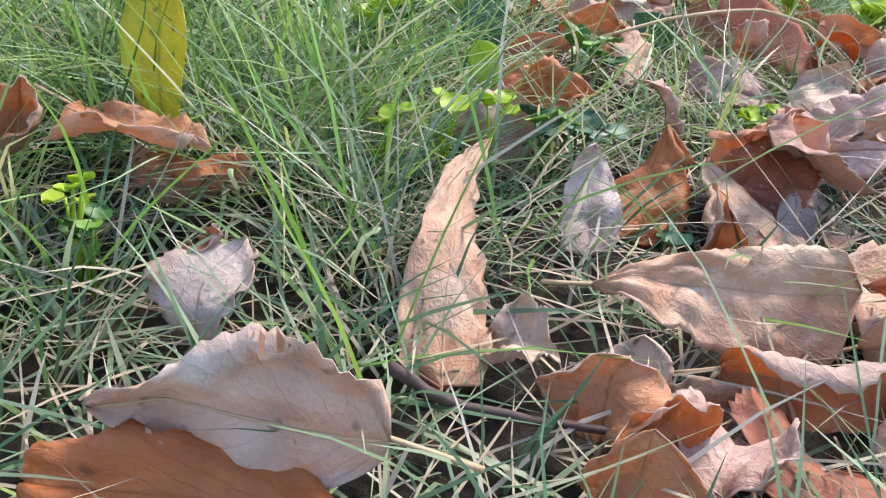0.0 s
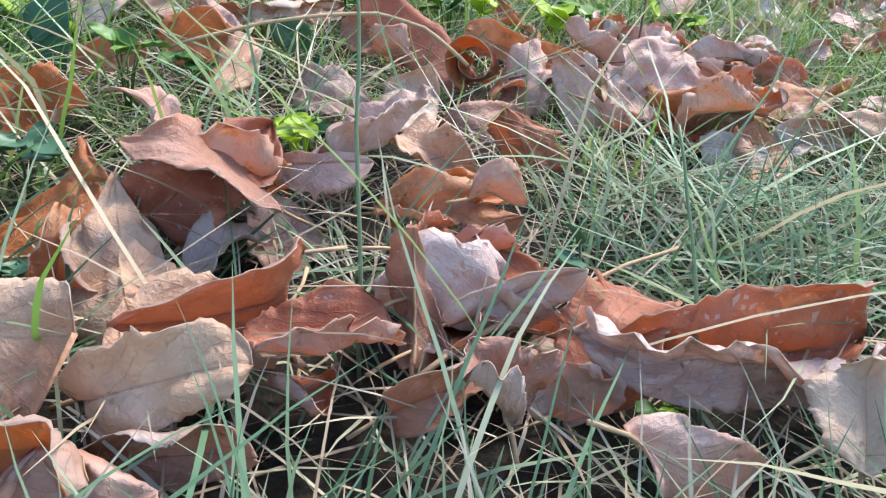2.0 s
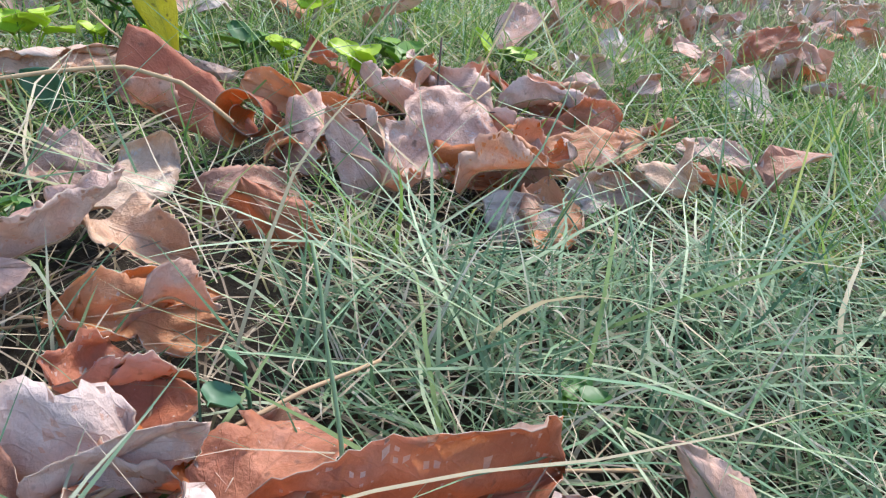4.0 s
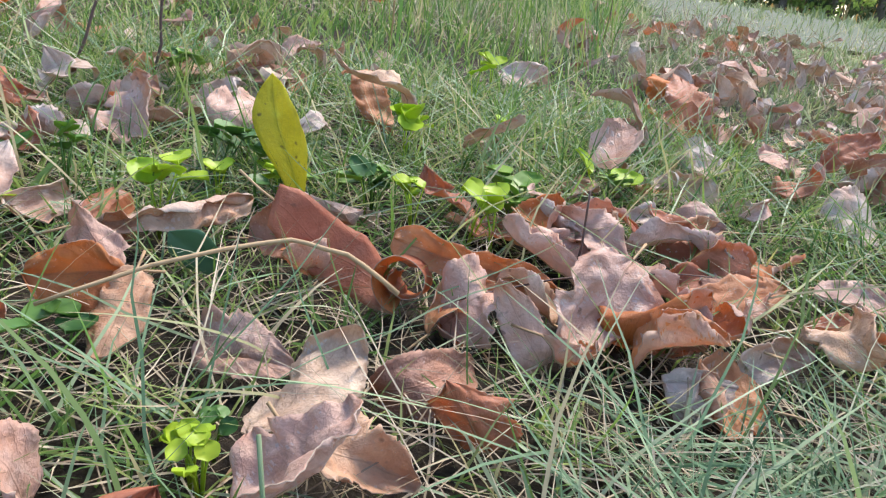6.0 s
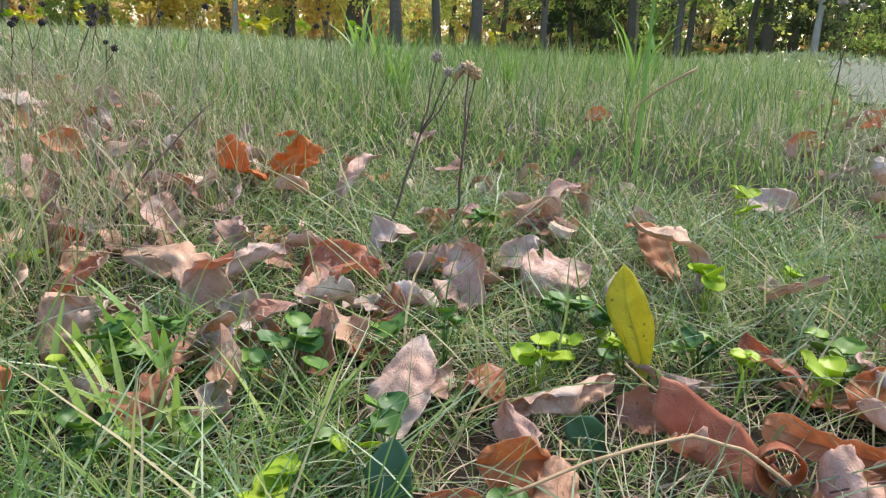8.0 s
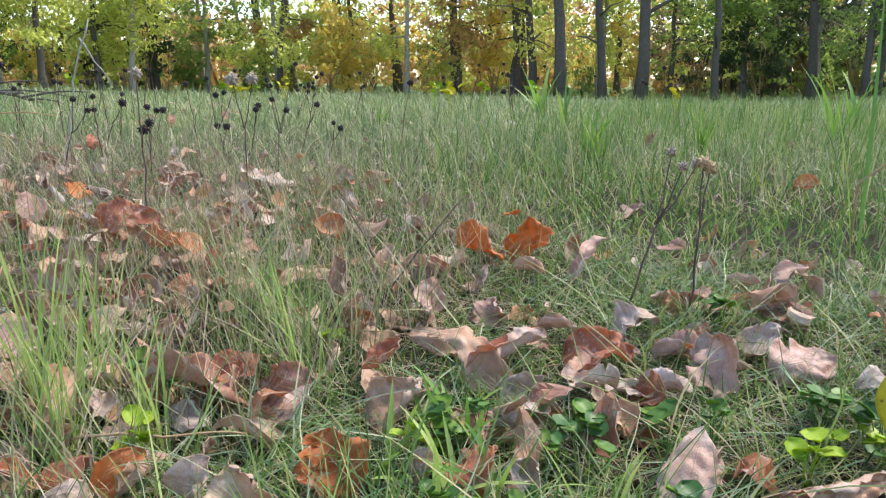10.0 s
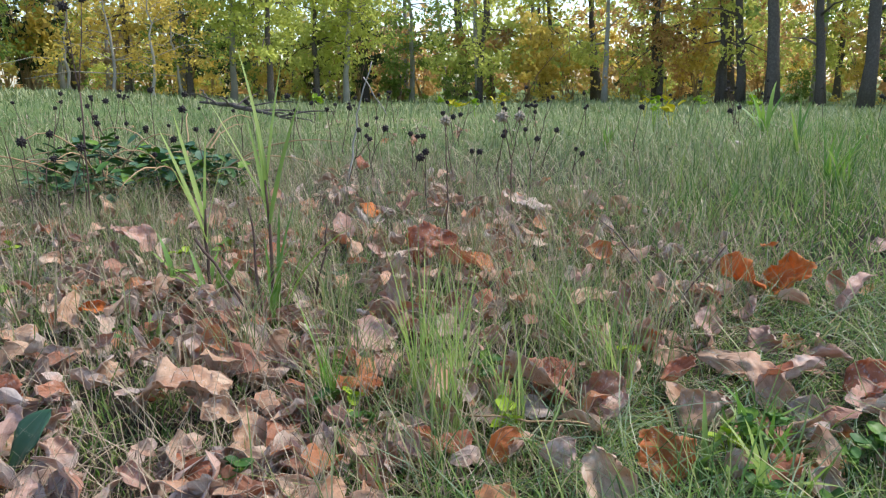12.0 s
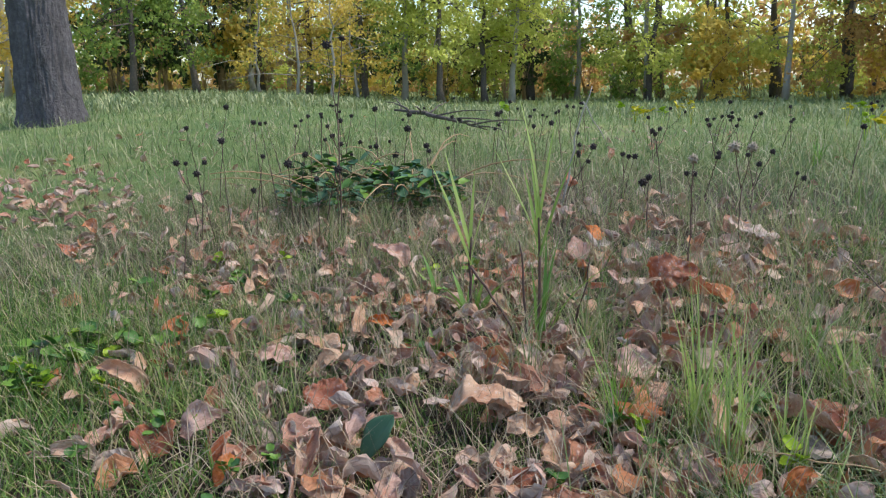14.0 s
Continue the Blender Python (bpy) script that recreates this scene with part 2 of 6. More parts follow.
def ground_material():
    m, nt, bsdf, out = mat_new("lawn_soil")
    geo = nt.nodes.new("ShaderNodeNewGeometry")
    ln = nt.nodes.new("ShaderNodeVectorMath")
    ln.operation = "LENGTH"
    shift = nt.nodes.new("ShaderNodeVectorMath")
    shift.operation = "ADD"
    shift.inputs[1].default_value = (1.1, -.6, 0)
    nt.links.new(geo.outputs["Position"], shift.inputs[0])
    nt.links.new(shift.outputs[0], ln.inputs[0])
    ragged = math_node(nt, "ADD", ln.outputs["Value"], noise_fac(nt, 5, 6, rough=.7))
    far = math_node(nt, "MULTIPLY", math_node(nt, "SUBTRACT", ragged, 2.2), .6, clamp=True)
    soil = ramp(nt, noise_fac(nt, 140, 10, rough=.75), [(.3, (.026, .021, .017)), (.5, (.06, .046, .034)), (.62, (.095, .075, .05)), (.78, (.19, .15, .10))])
    turf = ramp(nt, noise_fac(nt, .9, 10, rough=.75), [(.3, (.08, .14, .045)), (.5, (.15, .215, .07)), (.62, (.25, .28, .105)), (.75, (.40, .36, .17))])
    nt.links.new(mix_rgb(nt, far, soil, turf), bsdf.inputs["Base Color"])
    bsdf.inputs["Roughness"].default_value = .95
    bsdf.inputs["Specular IOR Level"].default_value = .2
    bump(nt, bsdf, noise_fac(nt, 160, 10, rough=.75), 1.0, .012)
    return m


SOIL = ground_material()


# ---- building helpers ----
def mesh_of(name, verts, faces, mats, face_mats=None, uvs=None, smooth=True):
    me = bpy.data.meshes.new(name)
    me.from_pydata([tuple(map(float, v)) for v in verts], [], faces)
    for mt in mats:
        me.materials.append(mt)
    if face_mats is not None:
        me.polygons.foreach_set("material_index", face_mats)
    if uvs is not None:
        lay = me.uv_layers.new(name="UVMap")
        idx = np.empty(len(me.loops), np.int32)
        me.loops.foreach_get("vertex_index", idx)
        lay.data.foreach_set("uv", np.asarray(uvs, np.float32)[idx].ravel())
    if smooth:
        me.polygons.foreach_set("use_smooth", [True] * len(me.polygons))
    me.update()
    return me


def part(name, me, parent, label=""):
    ob = new(name, me)
    ob.parent = parent
    return tagged(ob, label)


def tube(points, radii, sides=5, cap=True):
    """Vertices and faces of a tapered tube along points."""
    pts = [Vector(p) for p in points]
    vs, fs = [], []
    for i, p in enumerate(pts):
        d = (pts[min(i + 1, len(pts) - 1)] - pts[max(i - 1, 0)]).normalized()
        a = d.cross(Vector((.31, .17, .93)))
        if a.length < .05:
            a = d.cross(Vector((1, 0, 0)))
        a.normalize()
        b = d.cross(a)
        for k in range(sides):
            an = 2 * math.pi * k / sides
            vs.append(p + (a * math.cos(an) + b * math.sin(an)) * radii[i])
    for i in range(len(pts) - 1):
        for k in range(sides):
            k2 = (k + 1) % sides
            fs.append((i * sides + k, i * sides + k2, (i + 1) * sides + k2, (i + 1) * sides + k))
    if cap:
        fs.append(tuple(range(sides))[::-1])
        fs.append(tuple((len(pts) - 1) * sides + k for k in range(sides)))
    return vs, fs


def joined(pieces):
    vs, fs = [], []
    for v, f in pieces:
        o = len(vs)
        vs += list(v)
        fs += [tuple(i + o for i in q) for q in f]
    return vs, fs


# ---- leaves ----
def skins(P, thick):
    """Two skins and a rim round a grid of points, with its map."""
    nu, nv = P.shape[0], P.shape[1] - 1
    us, vs = np.linspace(0, 1, nu), np.linspace(-1, 1, nv + 1)
    du, dv = np.gradient(P, axis=0), np.gradient(P, axis=1)
    nrm = np.cross(dv, du)
    nrm /= np.linalg.norm(nrm, axis=2, keepdims=True) + 1e-9
    top, bot = P + nrm * thick / 2, P - nrm * thick / 2
    verts = np.concatenate([top.reshape(-1, 3), bot.reshape(-1, 3)])
    U, V = np.meshgrid(us, (vs + 1) / 2, indexing="ij")
    uv = np.stack([U.ravel(), V.ravel()], 1)
    uv = np.concatenate([uv, uv])
    n1, off2 = nv + 1, nu * (nv + 1)
    faces, fm = [], []
    for i in range(nu - 1):
        for j in range(nv):
            a, b, c, d = i * n1 + j, i * n1 + j + 1, (i + 1) * n1 + j + 1, (i + 1) * n1 + j
            faces += [(a, b, c, d), (d + off2, c + off2, b + off2, a + off2)]
            fm += [0, 1]
    ring = [i * n1 for i in range(nu)][::-1] + list(range(1, n1)) + [i * n1 + nv for i in range(1, nu)] + [(nu - 1) * n1 + j for j in range(nv - 1, 0, -1)]
    for a, b in zip(ring, ring[1:] + ring[:1]):
        faces.append((a, a + off2, b + off2, b))
        fm.append(2)
    mid = [tuple(bot[i, nv // 2] - nrm[i, nv // 2] * .0003) for i in range(0, nu, 2)]
    return mid, verts, faces, fm, uv


def fold(P, px, py, heading, angle, radius):
    """Bend the sheet P upwards (downwards for a negative angle) past a line across its plane."""
    nx, ny, s = math.cos(heading), math.sin(heading), 1 if angle > 0 else -1
    d = (P[..., 0] - px) * nx + (P[..., 1] - py) * ny
    z = P[..., 2] * s
    near = np.abs(z[np.abs(d) < .012])
    if near.size:       # no tearing where the sheet already stands off its plane
        radius = max(radius, 1.1 * float(near.max()))
    run = radius * abs(angle)
    th = np.clip(d, 0, run) / radius
    past = np.maximum(d - run, 0)
    d1 = np.where(d > 0, (radius - z) * np.sin(th) + past * np.cos(th), d)
    z1 = np.where(d > 0, radius - (radius - z) * np.cos(th) + past * np.sin(th), z)
    P[..., 0] += nx * (d1 - d)
    P[..., 1] += ny * (d1 - d)
    P[..., 2] = z1 * s


def leaf_shape(length, width, curl, bend, kind, rng, nu=34, nv=14, thick=.0004):
    """A dead leaf along +y from its stalk end, face up: a toothed sheet, creased and rolled like paper, with two skins and a rim."""
    us, vs = np.linspace(0, 1, nu), np.linspace(-1, 1, nv + 1)
    soft = kind == "ellip"
    if soft:
        prof = np.sin(np.pi * us ** 1.35) ** .8
    else:
        prof = us ** rng.uniform(.45, .62) * (1 - us) ** rng.uniform(.75, 1.05)
    prof = prof / prof.max()
    prof[0], prof[-1] = .05, .015
    ph = rng.uniform(0, 6)
    sides = []
    for _ in (0, 1):
        jag = 1 + rng.normal(0, .02, nu)
        if kind == "lobed":
            jag += .10 * np.sin(us * rng.uniform(2.0, 3.2) * 2 * np.pi + ph + rng.uniform(-.6, .6)) * np.clip(us * 3, 0, 1)
        if not soft:
            jag[1::2] += .045
            if rng.random() < .45:      # a torn notch
                k = int(rng.integers(nu // 4, nu - 4))
                jag[k:k + 2] -= rng.uniform(.12, .35)
        sides.append(prof * np.clip(jag, .3, 1.5) * width / 2)
    U, V = np.meshgrid(us, vs, indexing="ij")
    half = np.where(V < 0, sides[0][:, None], sides[1][:, None])
    P = np.zeros((nu, nv + 1, 3))
    P[..., 0] = V * half + .05 * length * np.sin(U * 3 + ph) * np.sin(U * np.pi)
    P[..., 1] = U * length + .06 * length * np.abs(V) ** 2 * np.sin(np.pi * U)
    # wrinkled skin, sunk midrib, pleats between the side veins, ruffled margin
    off = Vector((rng.uniform(0, 50), rng.uniform(0, 50), 0))
    rough = rng.uniform(.6, 1.5) * (.4 if soft else 1)
    for i in range(nu):
        for j in range(nv + 1):
            x, y = P[i, j, 0], P[i, j, 1]
            w = noise.noise(Vector((x * 38, y * 32, 0)) + off) * .10
            w += (abs(noise.noise(Vector((x * 75, y * 60, 5)) + off)) - .2) * .17
            P[i, j, 2] = w * width * rough * (.45 + .55 * abs(vs[j]))
    P[..., 2] += width * (-.022 * np.maximum(0, 1 - np.abs(V) * 4) + (.012 if nu > 30 else 0) * np.cos((U - .42 * np.abs(V)) * 6 * 2 * np.pi) * np.minimum(1, np.abs(V) * 2))
    P[..., 2] += .03 * width * rough * V * V * np.sin(U * rng.uniform(2, 4) * 2 * np.pi + ph * V)
    hw = width / 2
    if soft:
        fold(P, 0, 0, 0, curl * .5, hw * .8)
        fold(P, 0, 0, math.pi, curl * .5, hw * .8)
    else:
        # sharp creases
        far_off = nu < 16
        for _ in range(rng.integers(3, 6)):
            fold(P, rng.uniform(-.7, .7) * hw, rng.uniform(.2, .85) * length, rng.uniform(0, 6.28), rng.uniform(.3, 1.2 if far_off else .95) * (1 if rng.random() < .6 else -1), rng.uniform(.0025, .006))
        # margins rolled over
        for side in (0, 1):
            c = float(np.clip(curl * rng.uniform(.35, 1.6) * (.6 if far_off else 1), -3.4, 3.4))
            if abs(c) > .05:
                at = rng.uniform(.12, .5) * hw
                fold(P, at * (1 - 2 * side), rng.uniform(.3, .7) * length, side * math.pi + rng.uniform(-.42, .42), c, max(.0035, (hw - at) / max(.9, abs(c)) * rng.uniform(.5, .95)))
        # tip rolled or flicked
        if rng.random() < .75:
            c = rng.uniform(.3, 1.9) * (1 if rng.random() < .75 else -1)
            fold(P, 0, rng.uniform(.58, .82) * length, math.pi / 2 + rng.uniform(-.5, .5), c, rng.uniform(.05, .12) * length)
        if rng.random() < .6:
            fold(P, 0, rng.uniform(.15, .35) * length, -math.pi / 2 + rng.uniform(-.5, .5), rng.uniform(.2, .8) * (1 if rng.random() < .4 else -1), rng.uniform(.04, .1) * length)
        # halves folded along the midrib
        v = rng.uniform(.05, .42) * (1 if curl > 0 else -1)
        fold(P, 0, 0, 0, v, .004)
        fold(P, 0, 0, math.pi, v * rng.uniform(.4, 1.2), .004)
        tw = rng.normal(0, .35) * (U - .5)
        x, z = P[..., 0].copy(), P[..., 2].copy()
        P[..., 0], P[..., 2] = x * np.cos(tw) - z * np.sin(tw), x * np.sin(tw) + z * np.cos(tw)
    P[..., 2] += bend * length * 4 * U * (1 - U)
    # base at the origin, its far end along +y at the given length
    P -= P[0, nv // 2].copy()
    spine = P[:, nv // 2]
    far = spine[int(np.argmax(np.linalg.norm(spine, axis=1)))]
    a = math.atan2(far[0], far[1])
    x, y = P[..., 0].copy(), P[..., 1].copy()
    P[..., 0], P[..., 1] = x * math.cos(a) - y * math.sin(a), x * math.sin(a) + y * math.cos(a)
    a = math.atan2(far[2], math.hypot(far[0], far[1]))
    y, z = P[..., 1].copy(), P[..., 2].copy()
    P[..., 1], P[..., 2] = y * math.cos(a) + z * math.sin(a), z * math.cos(a) - y * math.sin(a)
    P *= float(np.clip(length / (np.linalg.norm(far) + 1e-9), .8, 1.2))
    mid, verts, faces, fm, uv = skins(P, thick)
    return verts, faces, fm, uv, mid


HEROES = []


def leaf_object(length, width, curl, bend, tone, kind, rng, rows=34):
    v, f, fm, uv, mid = leaf_shape(length, width, curl, bend, kind, rng, rows, 14 if rows > 30 else 10)
    ob = new("fallen_leaf", mesh_of("fallen_leaf", v, f, LEAF[tone], fm, uv))
    tagged(ob, TONES[tone][4], "leaf", "fallen leaves")
    b = Vector(mid[0])
    drop, sway = rng.uniform(-.3, .25), rng.uniform(-.4, .4)
    n = rng.uniform(.3, .5) * length
    back = [b + Vector((sway * s * s * n, -s * n, drop * s * n)) for s in (1, .66, .33)]
    pts = back + [Vector(p) for p in mid]
    rad = [.0011, .0009, .0009] + [.0009 * (1 - .75 * i / len(mid)) for i in range(len(mid))]
    part("stalk", mesh_of("stalk", *tube(pts, rad, 4), [TWIG]), ob, "thin dry leaf stalk and midrib")
    return ob


def leaf(bx, by, bz, tx, ty, tz, width, roll, curl, bend, tone, kind):
    """One dead leaf from its stalk end b to its tip t; roll turns its face about that line."""
    B, T = Vector((bx, by, bz)), Vector((tx, ty, tz))
    rng = np.random.default_rng(int(abs(bx * 7919 + by * 104729 + bz * 1299709) * 1000) % 2**31)
    ax = (T - B)
    L = ax.length
    ax.normalize()
    up = Vector((0, 0, 1)) - ax * ax.z
    if up.length < .35:
        up = up + Vector((0, -1, 0)) * .8
        up -= ax * up.dot(ax)
    up.normalize()
    up = Matrix.Rotation(radians(roll), 3, ax) @ up
    x = ax.cross(up)
    ob = leaf_object(L, width * .9, curl, bend, tone, kind, rng)
    m = Matrix((x, ax, up)).transposed().to_4x4()
    m.translation = B
    ob.matrix_basis = m
    HEROES.append((bx, by))
    HEROES.append(((bx + tx) / 2, (by + ty) / 2))
    HEROES.append((tx, ty))
    return ob


END_TAPER = {"strip": (.15, .4), "wedge": (.75, .16), "spear": (.12, .72)}


def shaped_leaf(base, tip, right, left, curl_right, curl_left, curl_tip, arch, sway, tone, kind):
    """A dead leaf from its stalk end to its tip; right and left lead from its midrib to its margins, which roll over by their curls."""
    B, T = np.array(base), np.array(tip)
    rng = np.random.default_rng(int(abs(base[0] * 7919 + base[1] * 104729 + tip[2] * 1299709) * 1000) % 2**31)
    ax = T - B
    L = float(np.linalg.norm(ax))
    ax /= L
    nu, nv = 36, 16
    us, vs = np.linspace(0, 1, nu), np.linspace(-1, 1, nv + 1)
    prof = us ** rng.uniform(.4, .6) * (1 - us) ** rng.uniform(.55, .9)
    if kind in END_TAPER:
        prof = us ** END_TAPER[kind][0] * (1 - us) ** END_TAPER[kind][1]
    prof /= prof.max()
    prof[0], prof[-1] = .05, .015
    ph = rng.uniform(0, 6, 3)
    off = Vector((rng.uniform(0, 50), rng.uniform(0, 50), 0))
    size = float(np.linalg.norm(right) + np.linalg.norm(left))
    rough = 1.9 if kind == "strip" else 1.25 if kind in END_TAPER else 1.0
    P = np.zeros((nu, nv + 1, 3))
    for sign, side, curl in ((1, np.array(right), curl_right), (-1, np.array(left), curl_left)):
        out = side - ax * float(side @ ax) * .7
        h = float(np.linalg.norm(out))
        e = out / h
        n = np.cross(e, ax) * sign
        n /= np.linalg.norm(n)
        jag = 1 + rng.normal(0, .018, nu)
        jag[1::2] += .035
        knots = np.sort(rng.uniform(.08, .95, 8 if kind == "lobed" else 5))
        jag += np.interp(us, np.concatenate([[0], knots, [1]]), np.concatenate([[0], rng.uniform(-.3, .18, len(knots)), [0]]))
        lean = float(side @ ax) * .7
        for j, v in enumerate(vs):
            if v * sign < 0 or (v == 0 and sign < 0):
                continue
            s = abs(v) * prof * jag * h
            start = .5 * h * (1 + .35 * np.sin(us * 4 + ph[1]))
            c = curl * (.8 + .45 * np.sin(us * 5 + ph[2]))
            run = np.maximum(s - start, 0)
            r = .55 * h / np.maximum(np.abs(c), .3)
            th = run / r
            bent = np.abs(c) > .05
            lat = np.where(bent, np.minimum(s, start) + r * np.sin(th), s)
            up = np.where(bent, r * (1 - np.cos(th)), 0) * np.sign(c)
            for i, u in enumerate(us):
                w = noise.noise(Vector((v * h * 34, u * L * 30, 0)) + off) * .12 * size * rough * (.25 + .75 * abs(v))
                w += (abs(noise.noise(Vector((v * h * 70, u * L * 60, 5)) + off)) - .2) * .20 * size * rough * (.3 + .7 * abs(v))
                w += size * (-.02 * max(0, 1 - abs(v) * 4) + .009 * math.cos((u - .42 * abs(v)) * 6 * 2 * math.pi) * min(1, abs(v) * 2))
                P[i, j] = B + ax * (u * L + lean * abs(v) * prof[i]) + e * lat[i] + n * (up[i] + w + arch * L * 4 * u * (1 - u)) + (np.array(right) / np.linalg.norm(right)) * sway * 4 * u * (1 - u)
    # creases across corners and along the margins
    xd = np.array(right) - np.array(left)
    xd -= ax * float(xd @ ax)
    xd /= np.linalg.norm(xd)
    local = np.stack([xd, ax, np.cross(xd, ax)], 1)
    Q = (P - B) @ local
    for k in range(5):
        a = rng.uniform(0, 6.28)
        reach = (.5 * size * abs(math.cos(a)) + .5 * L * abs(math.sin(a))) * rng.uniform(.3, .75)
        fold(Q, reach * math.cos(a), .5 * L + reach * math.sin(a), a + rng.normal(0, .2), rng.uniform(.3, 1.1) * min(1.15, .028 / size) * (1 if rng.random() < .55 else -1), rng.uniform(.003, .006))
    for k in range(2):
        fold(Q, rng.uniform(-.15, .15) * size, rng.uniform(.3, .7) * L, rng.uniform(0, 6.28), rng.uniform(.12, .35) * (1 if rng.random() < .5 else -1), .004)
    P = Q @ local.T + B
    # the tip rolls towards the face
    if curl_tip:
        n = np.cross(np.array(right) - np.array(left), ax)
        n /= np.linalg.norm(n)
        for i in range(int(nu * .7), nu):
            q = (us[i] - .7) * L
            r = .3 * L / curl_tip
            P[i] += ax * (r * math.sin(q / r) - q) + n * r * (1 - math.cos(q / r))
    mid, verts, faces, fm, uv = skins(P, .0003)
    ob = new("fallen_leaf", mesh_of("fallen_leaf", verts, faces, LEAF[tone], fm, uv))
    tagged(ob, TONES[tone][4], "leaf", "fallen leaves")
    b = Vector(mid[0])
    d = Vector(ax)
    n = rng.uniform(.2, .4) * L
    pts = [b - d * n * k + Vector((0, 0, -.12 * n * k)) for k in (1, .6, .3)] + [Vector(p) for p in mid]
    part("stalk", mesh_of("stalk", *tube(pts, [.0011, .001, .0009] + [.0009 * (1 - .75 * i / len(mid)) for i in range(len(mid))], 4), [TWIG]), ob, "thin dry leaf stalk and midrib")
    for k in (0, .5, 1):
        HEROES.append((base[0] + (tip[0] - base[0]) * k, base[1] + (tip[1] - base[1]) * k))


# ---- ground ----
def build_ground():
    ring = np.concatenate([np.linspace(0, 3.2, 60), 3.2 * (520 / 3.2) ** np.linspace(.02, 1, 70)])
    n = 150
    ang = np.linspace(0, 2 * np.pi, n, endpoint=False)
    R, A = np.meshgrid(ring[1:], ang, indexing="ij")
    X, Y = -.3 + R * np.sin(A), .5 + R * np.cos(A)
    fine = np.vectorize(lambda x, y, r: noise.noise(Vector((x * 9, y * 9, 0))) * .006 + noise.noise(Vector((x * 1.3, y * 1.3, 4))) * .012 * min(1, r / 4))(X, Y, R)
    Z = hgt(X, Y) + fine - .006
    vs = [(-.3, .5, gz(-.3, .5) - .006)] + list(zip(X.ravel(), Y.ravel(), Z.ravel()))
    fs = [(0, 1 + k, 1 + (k + 1) % n) for k in range(n)]
    for i in range(len(ring) - 2):
        for k in range(n):
            a, b = 1 + i * n + k, 1 + i * n + (k + 1) % n
            fs.append((a, a + n, b + n, b))
    ob = new("ground", mesh_of("ground", vs, fs, [SOIL]))
    tagged(ob, "uneven lawn soil with thatch and green turf", "ground", "", "structure")


build_ground()


# ---- grass ----
def blade_mesh(name, x, y, length, width, head, lean, droop, segs, mats, label, lift=0.0, rng=None):
    """Many separate curved, tapering blades as one mesh."""
    n = len(x)
    k = segs + 1
    z0 = hgt(x, y) - .004 + lift
    P = np.zeros((n, k, 3))
    P[:, 0] = np.stack([x, y, z0], 1)
    th = lean.copy()
    hd = head.copy()
    for i in range(1, k):
        step = length / segs
        P[:, i, 0] = P[:, i - 1, 0] + step * np.sin(th) * np.cos(hd)
        P[:, i, 1] = P[:, i - 1, 1] + step * np.sin(th) * np.sin(hd)
        P[:, i, 2] = P[:, i - 1, 2] + step * np.cos(th)
        low = hgt(P[:, i, 0], P[:, i, 1]) + .004
        P[:, i, 2] = np.maximum(P[:, i, 2], low)
        th = th + droop / segs
        hd = hd + rng.normal(0, .12, n)
    wdir = np.stack([-np.sin(head), np.cos(head), rng.normal(0, .5, n)], 1)
    wdir /= np.linalg.norm(wdir, axis=1, keepdims=True)
    s = np.linspace(0, 1, k)
    taper = np.clip(.75 + .5 * s, 0, 1) * (1 - s ** 2.2) + .04
    off = wdir[:, None, :] * (width[:, None] * .5 * taper[None, :])[:, :, None]
    V = np.stack([P - off, P + off], 2).reshape(-1, 3)
    base = (np.arange(n) * k * 2)[:, None]
    i = np.arange(segs)[None, :] * 2
    q = np.stack([base + i, base + i + 1, base + i + 3, base + i + 2], 2).reshape(-1)
    me = bpy.data.meshes.new(name)
    me.vertices.add(len(V))
    me.vertices.foreach_set("co", V.astype(np.float32).ravel())
    nf = n * segs
    me.loops.add(nf * 4)
    me.loops.foreach_set("vertex_index", q.astype(np.int32))
    me.polygons.add(nf)
    me.polygons.foreach_set("loop_start", np.arange(nf, dtype=np.int32) * 4)
    me.polygons.foreach_set("use_smooth", np.ones(nf, bool))
    for m in mats:
        me.materials.append(m)
    me.update(calc_edges=True)
    ob = new(name, me)
    return tagged(ob, label, "grass", "", "stuff")


def leaf_density(x, y):
    """How thickly the leaves lie: wide drifts broken into clumps."""
    d = .05
    for cx, cy, sx, sy, w in ((-1.48, .08, .42, .32, 1.9), (-1.35, -.05, .3, .22, 1.0), (-1.3, .35, .4, .4, 1.1), (-2.5, 1.35, .55, .35, 1.2), (-1.95, 1.0, .4, .35, 1.6), (-1.0, .85, .3, .25, .8), (-3.0, .2, .6, .4, .7),
                              (-4.3, -.2, .7, .35, .8), (-1.65, 1.3, .25, .28, 2.0), (.38, 1.25, .14, .25, 1.6), (.5, 1.9, .2, .4, 1.2), (.72, 3.0, .26, .6, 3.2), (-.6, .6, .3, .2, .5),
                              (-5.6, .8, .5, .35, .8), (-3.7, 3.3, .9, .5, .4), (.3, .75, .25, .2, .5), (-.75, .85, .4, .3, .9), (-.35, .95, .3, .25, .5), (-2.2, .4, .45, .35, 1.1), (-4.51, -0.16, .4, .2, 4.0), (-3.46, 0.08, .45, .3, .9), (-2.75, 0.05, .4, .3, .6)):
        d += w * math.exp(-.5 * (((x - cx) / sx) ** 2 + ((y - cy) / sy) ** 2))
    clump = noise.noise(Vector((x * 4.3, y * 4.3, 7))) + .5 * noise.noise(Vector((x * 9, y * 9, 2)))
    return d * min(2.2, max(.12, .75 + 1.9 * clump))


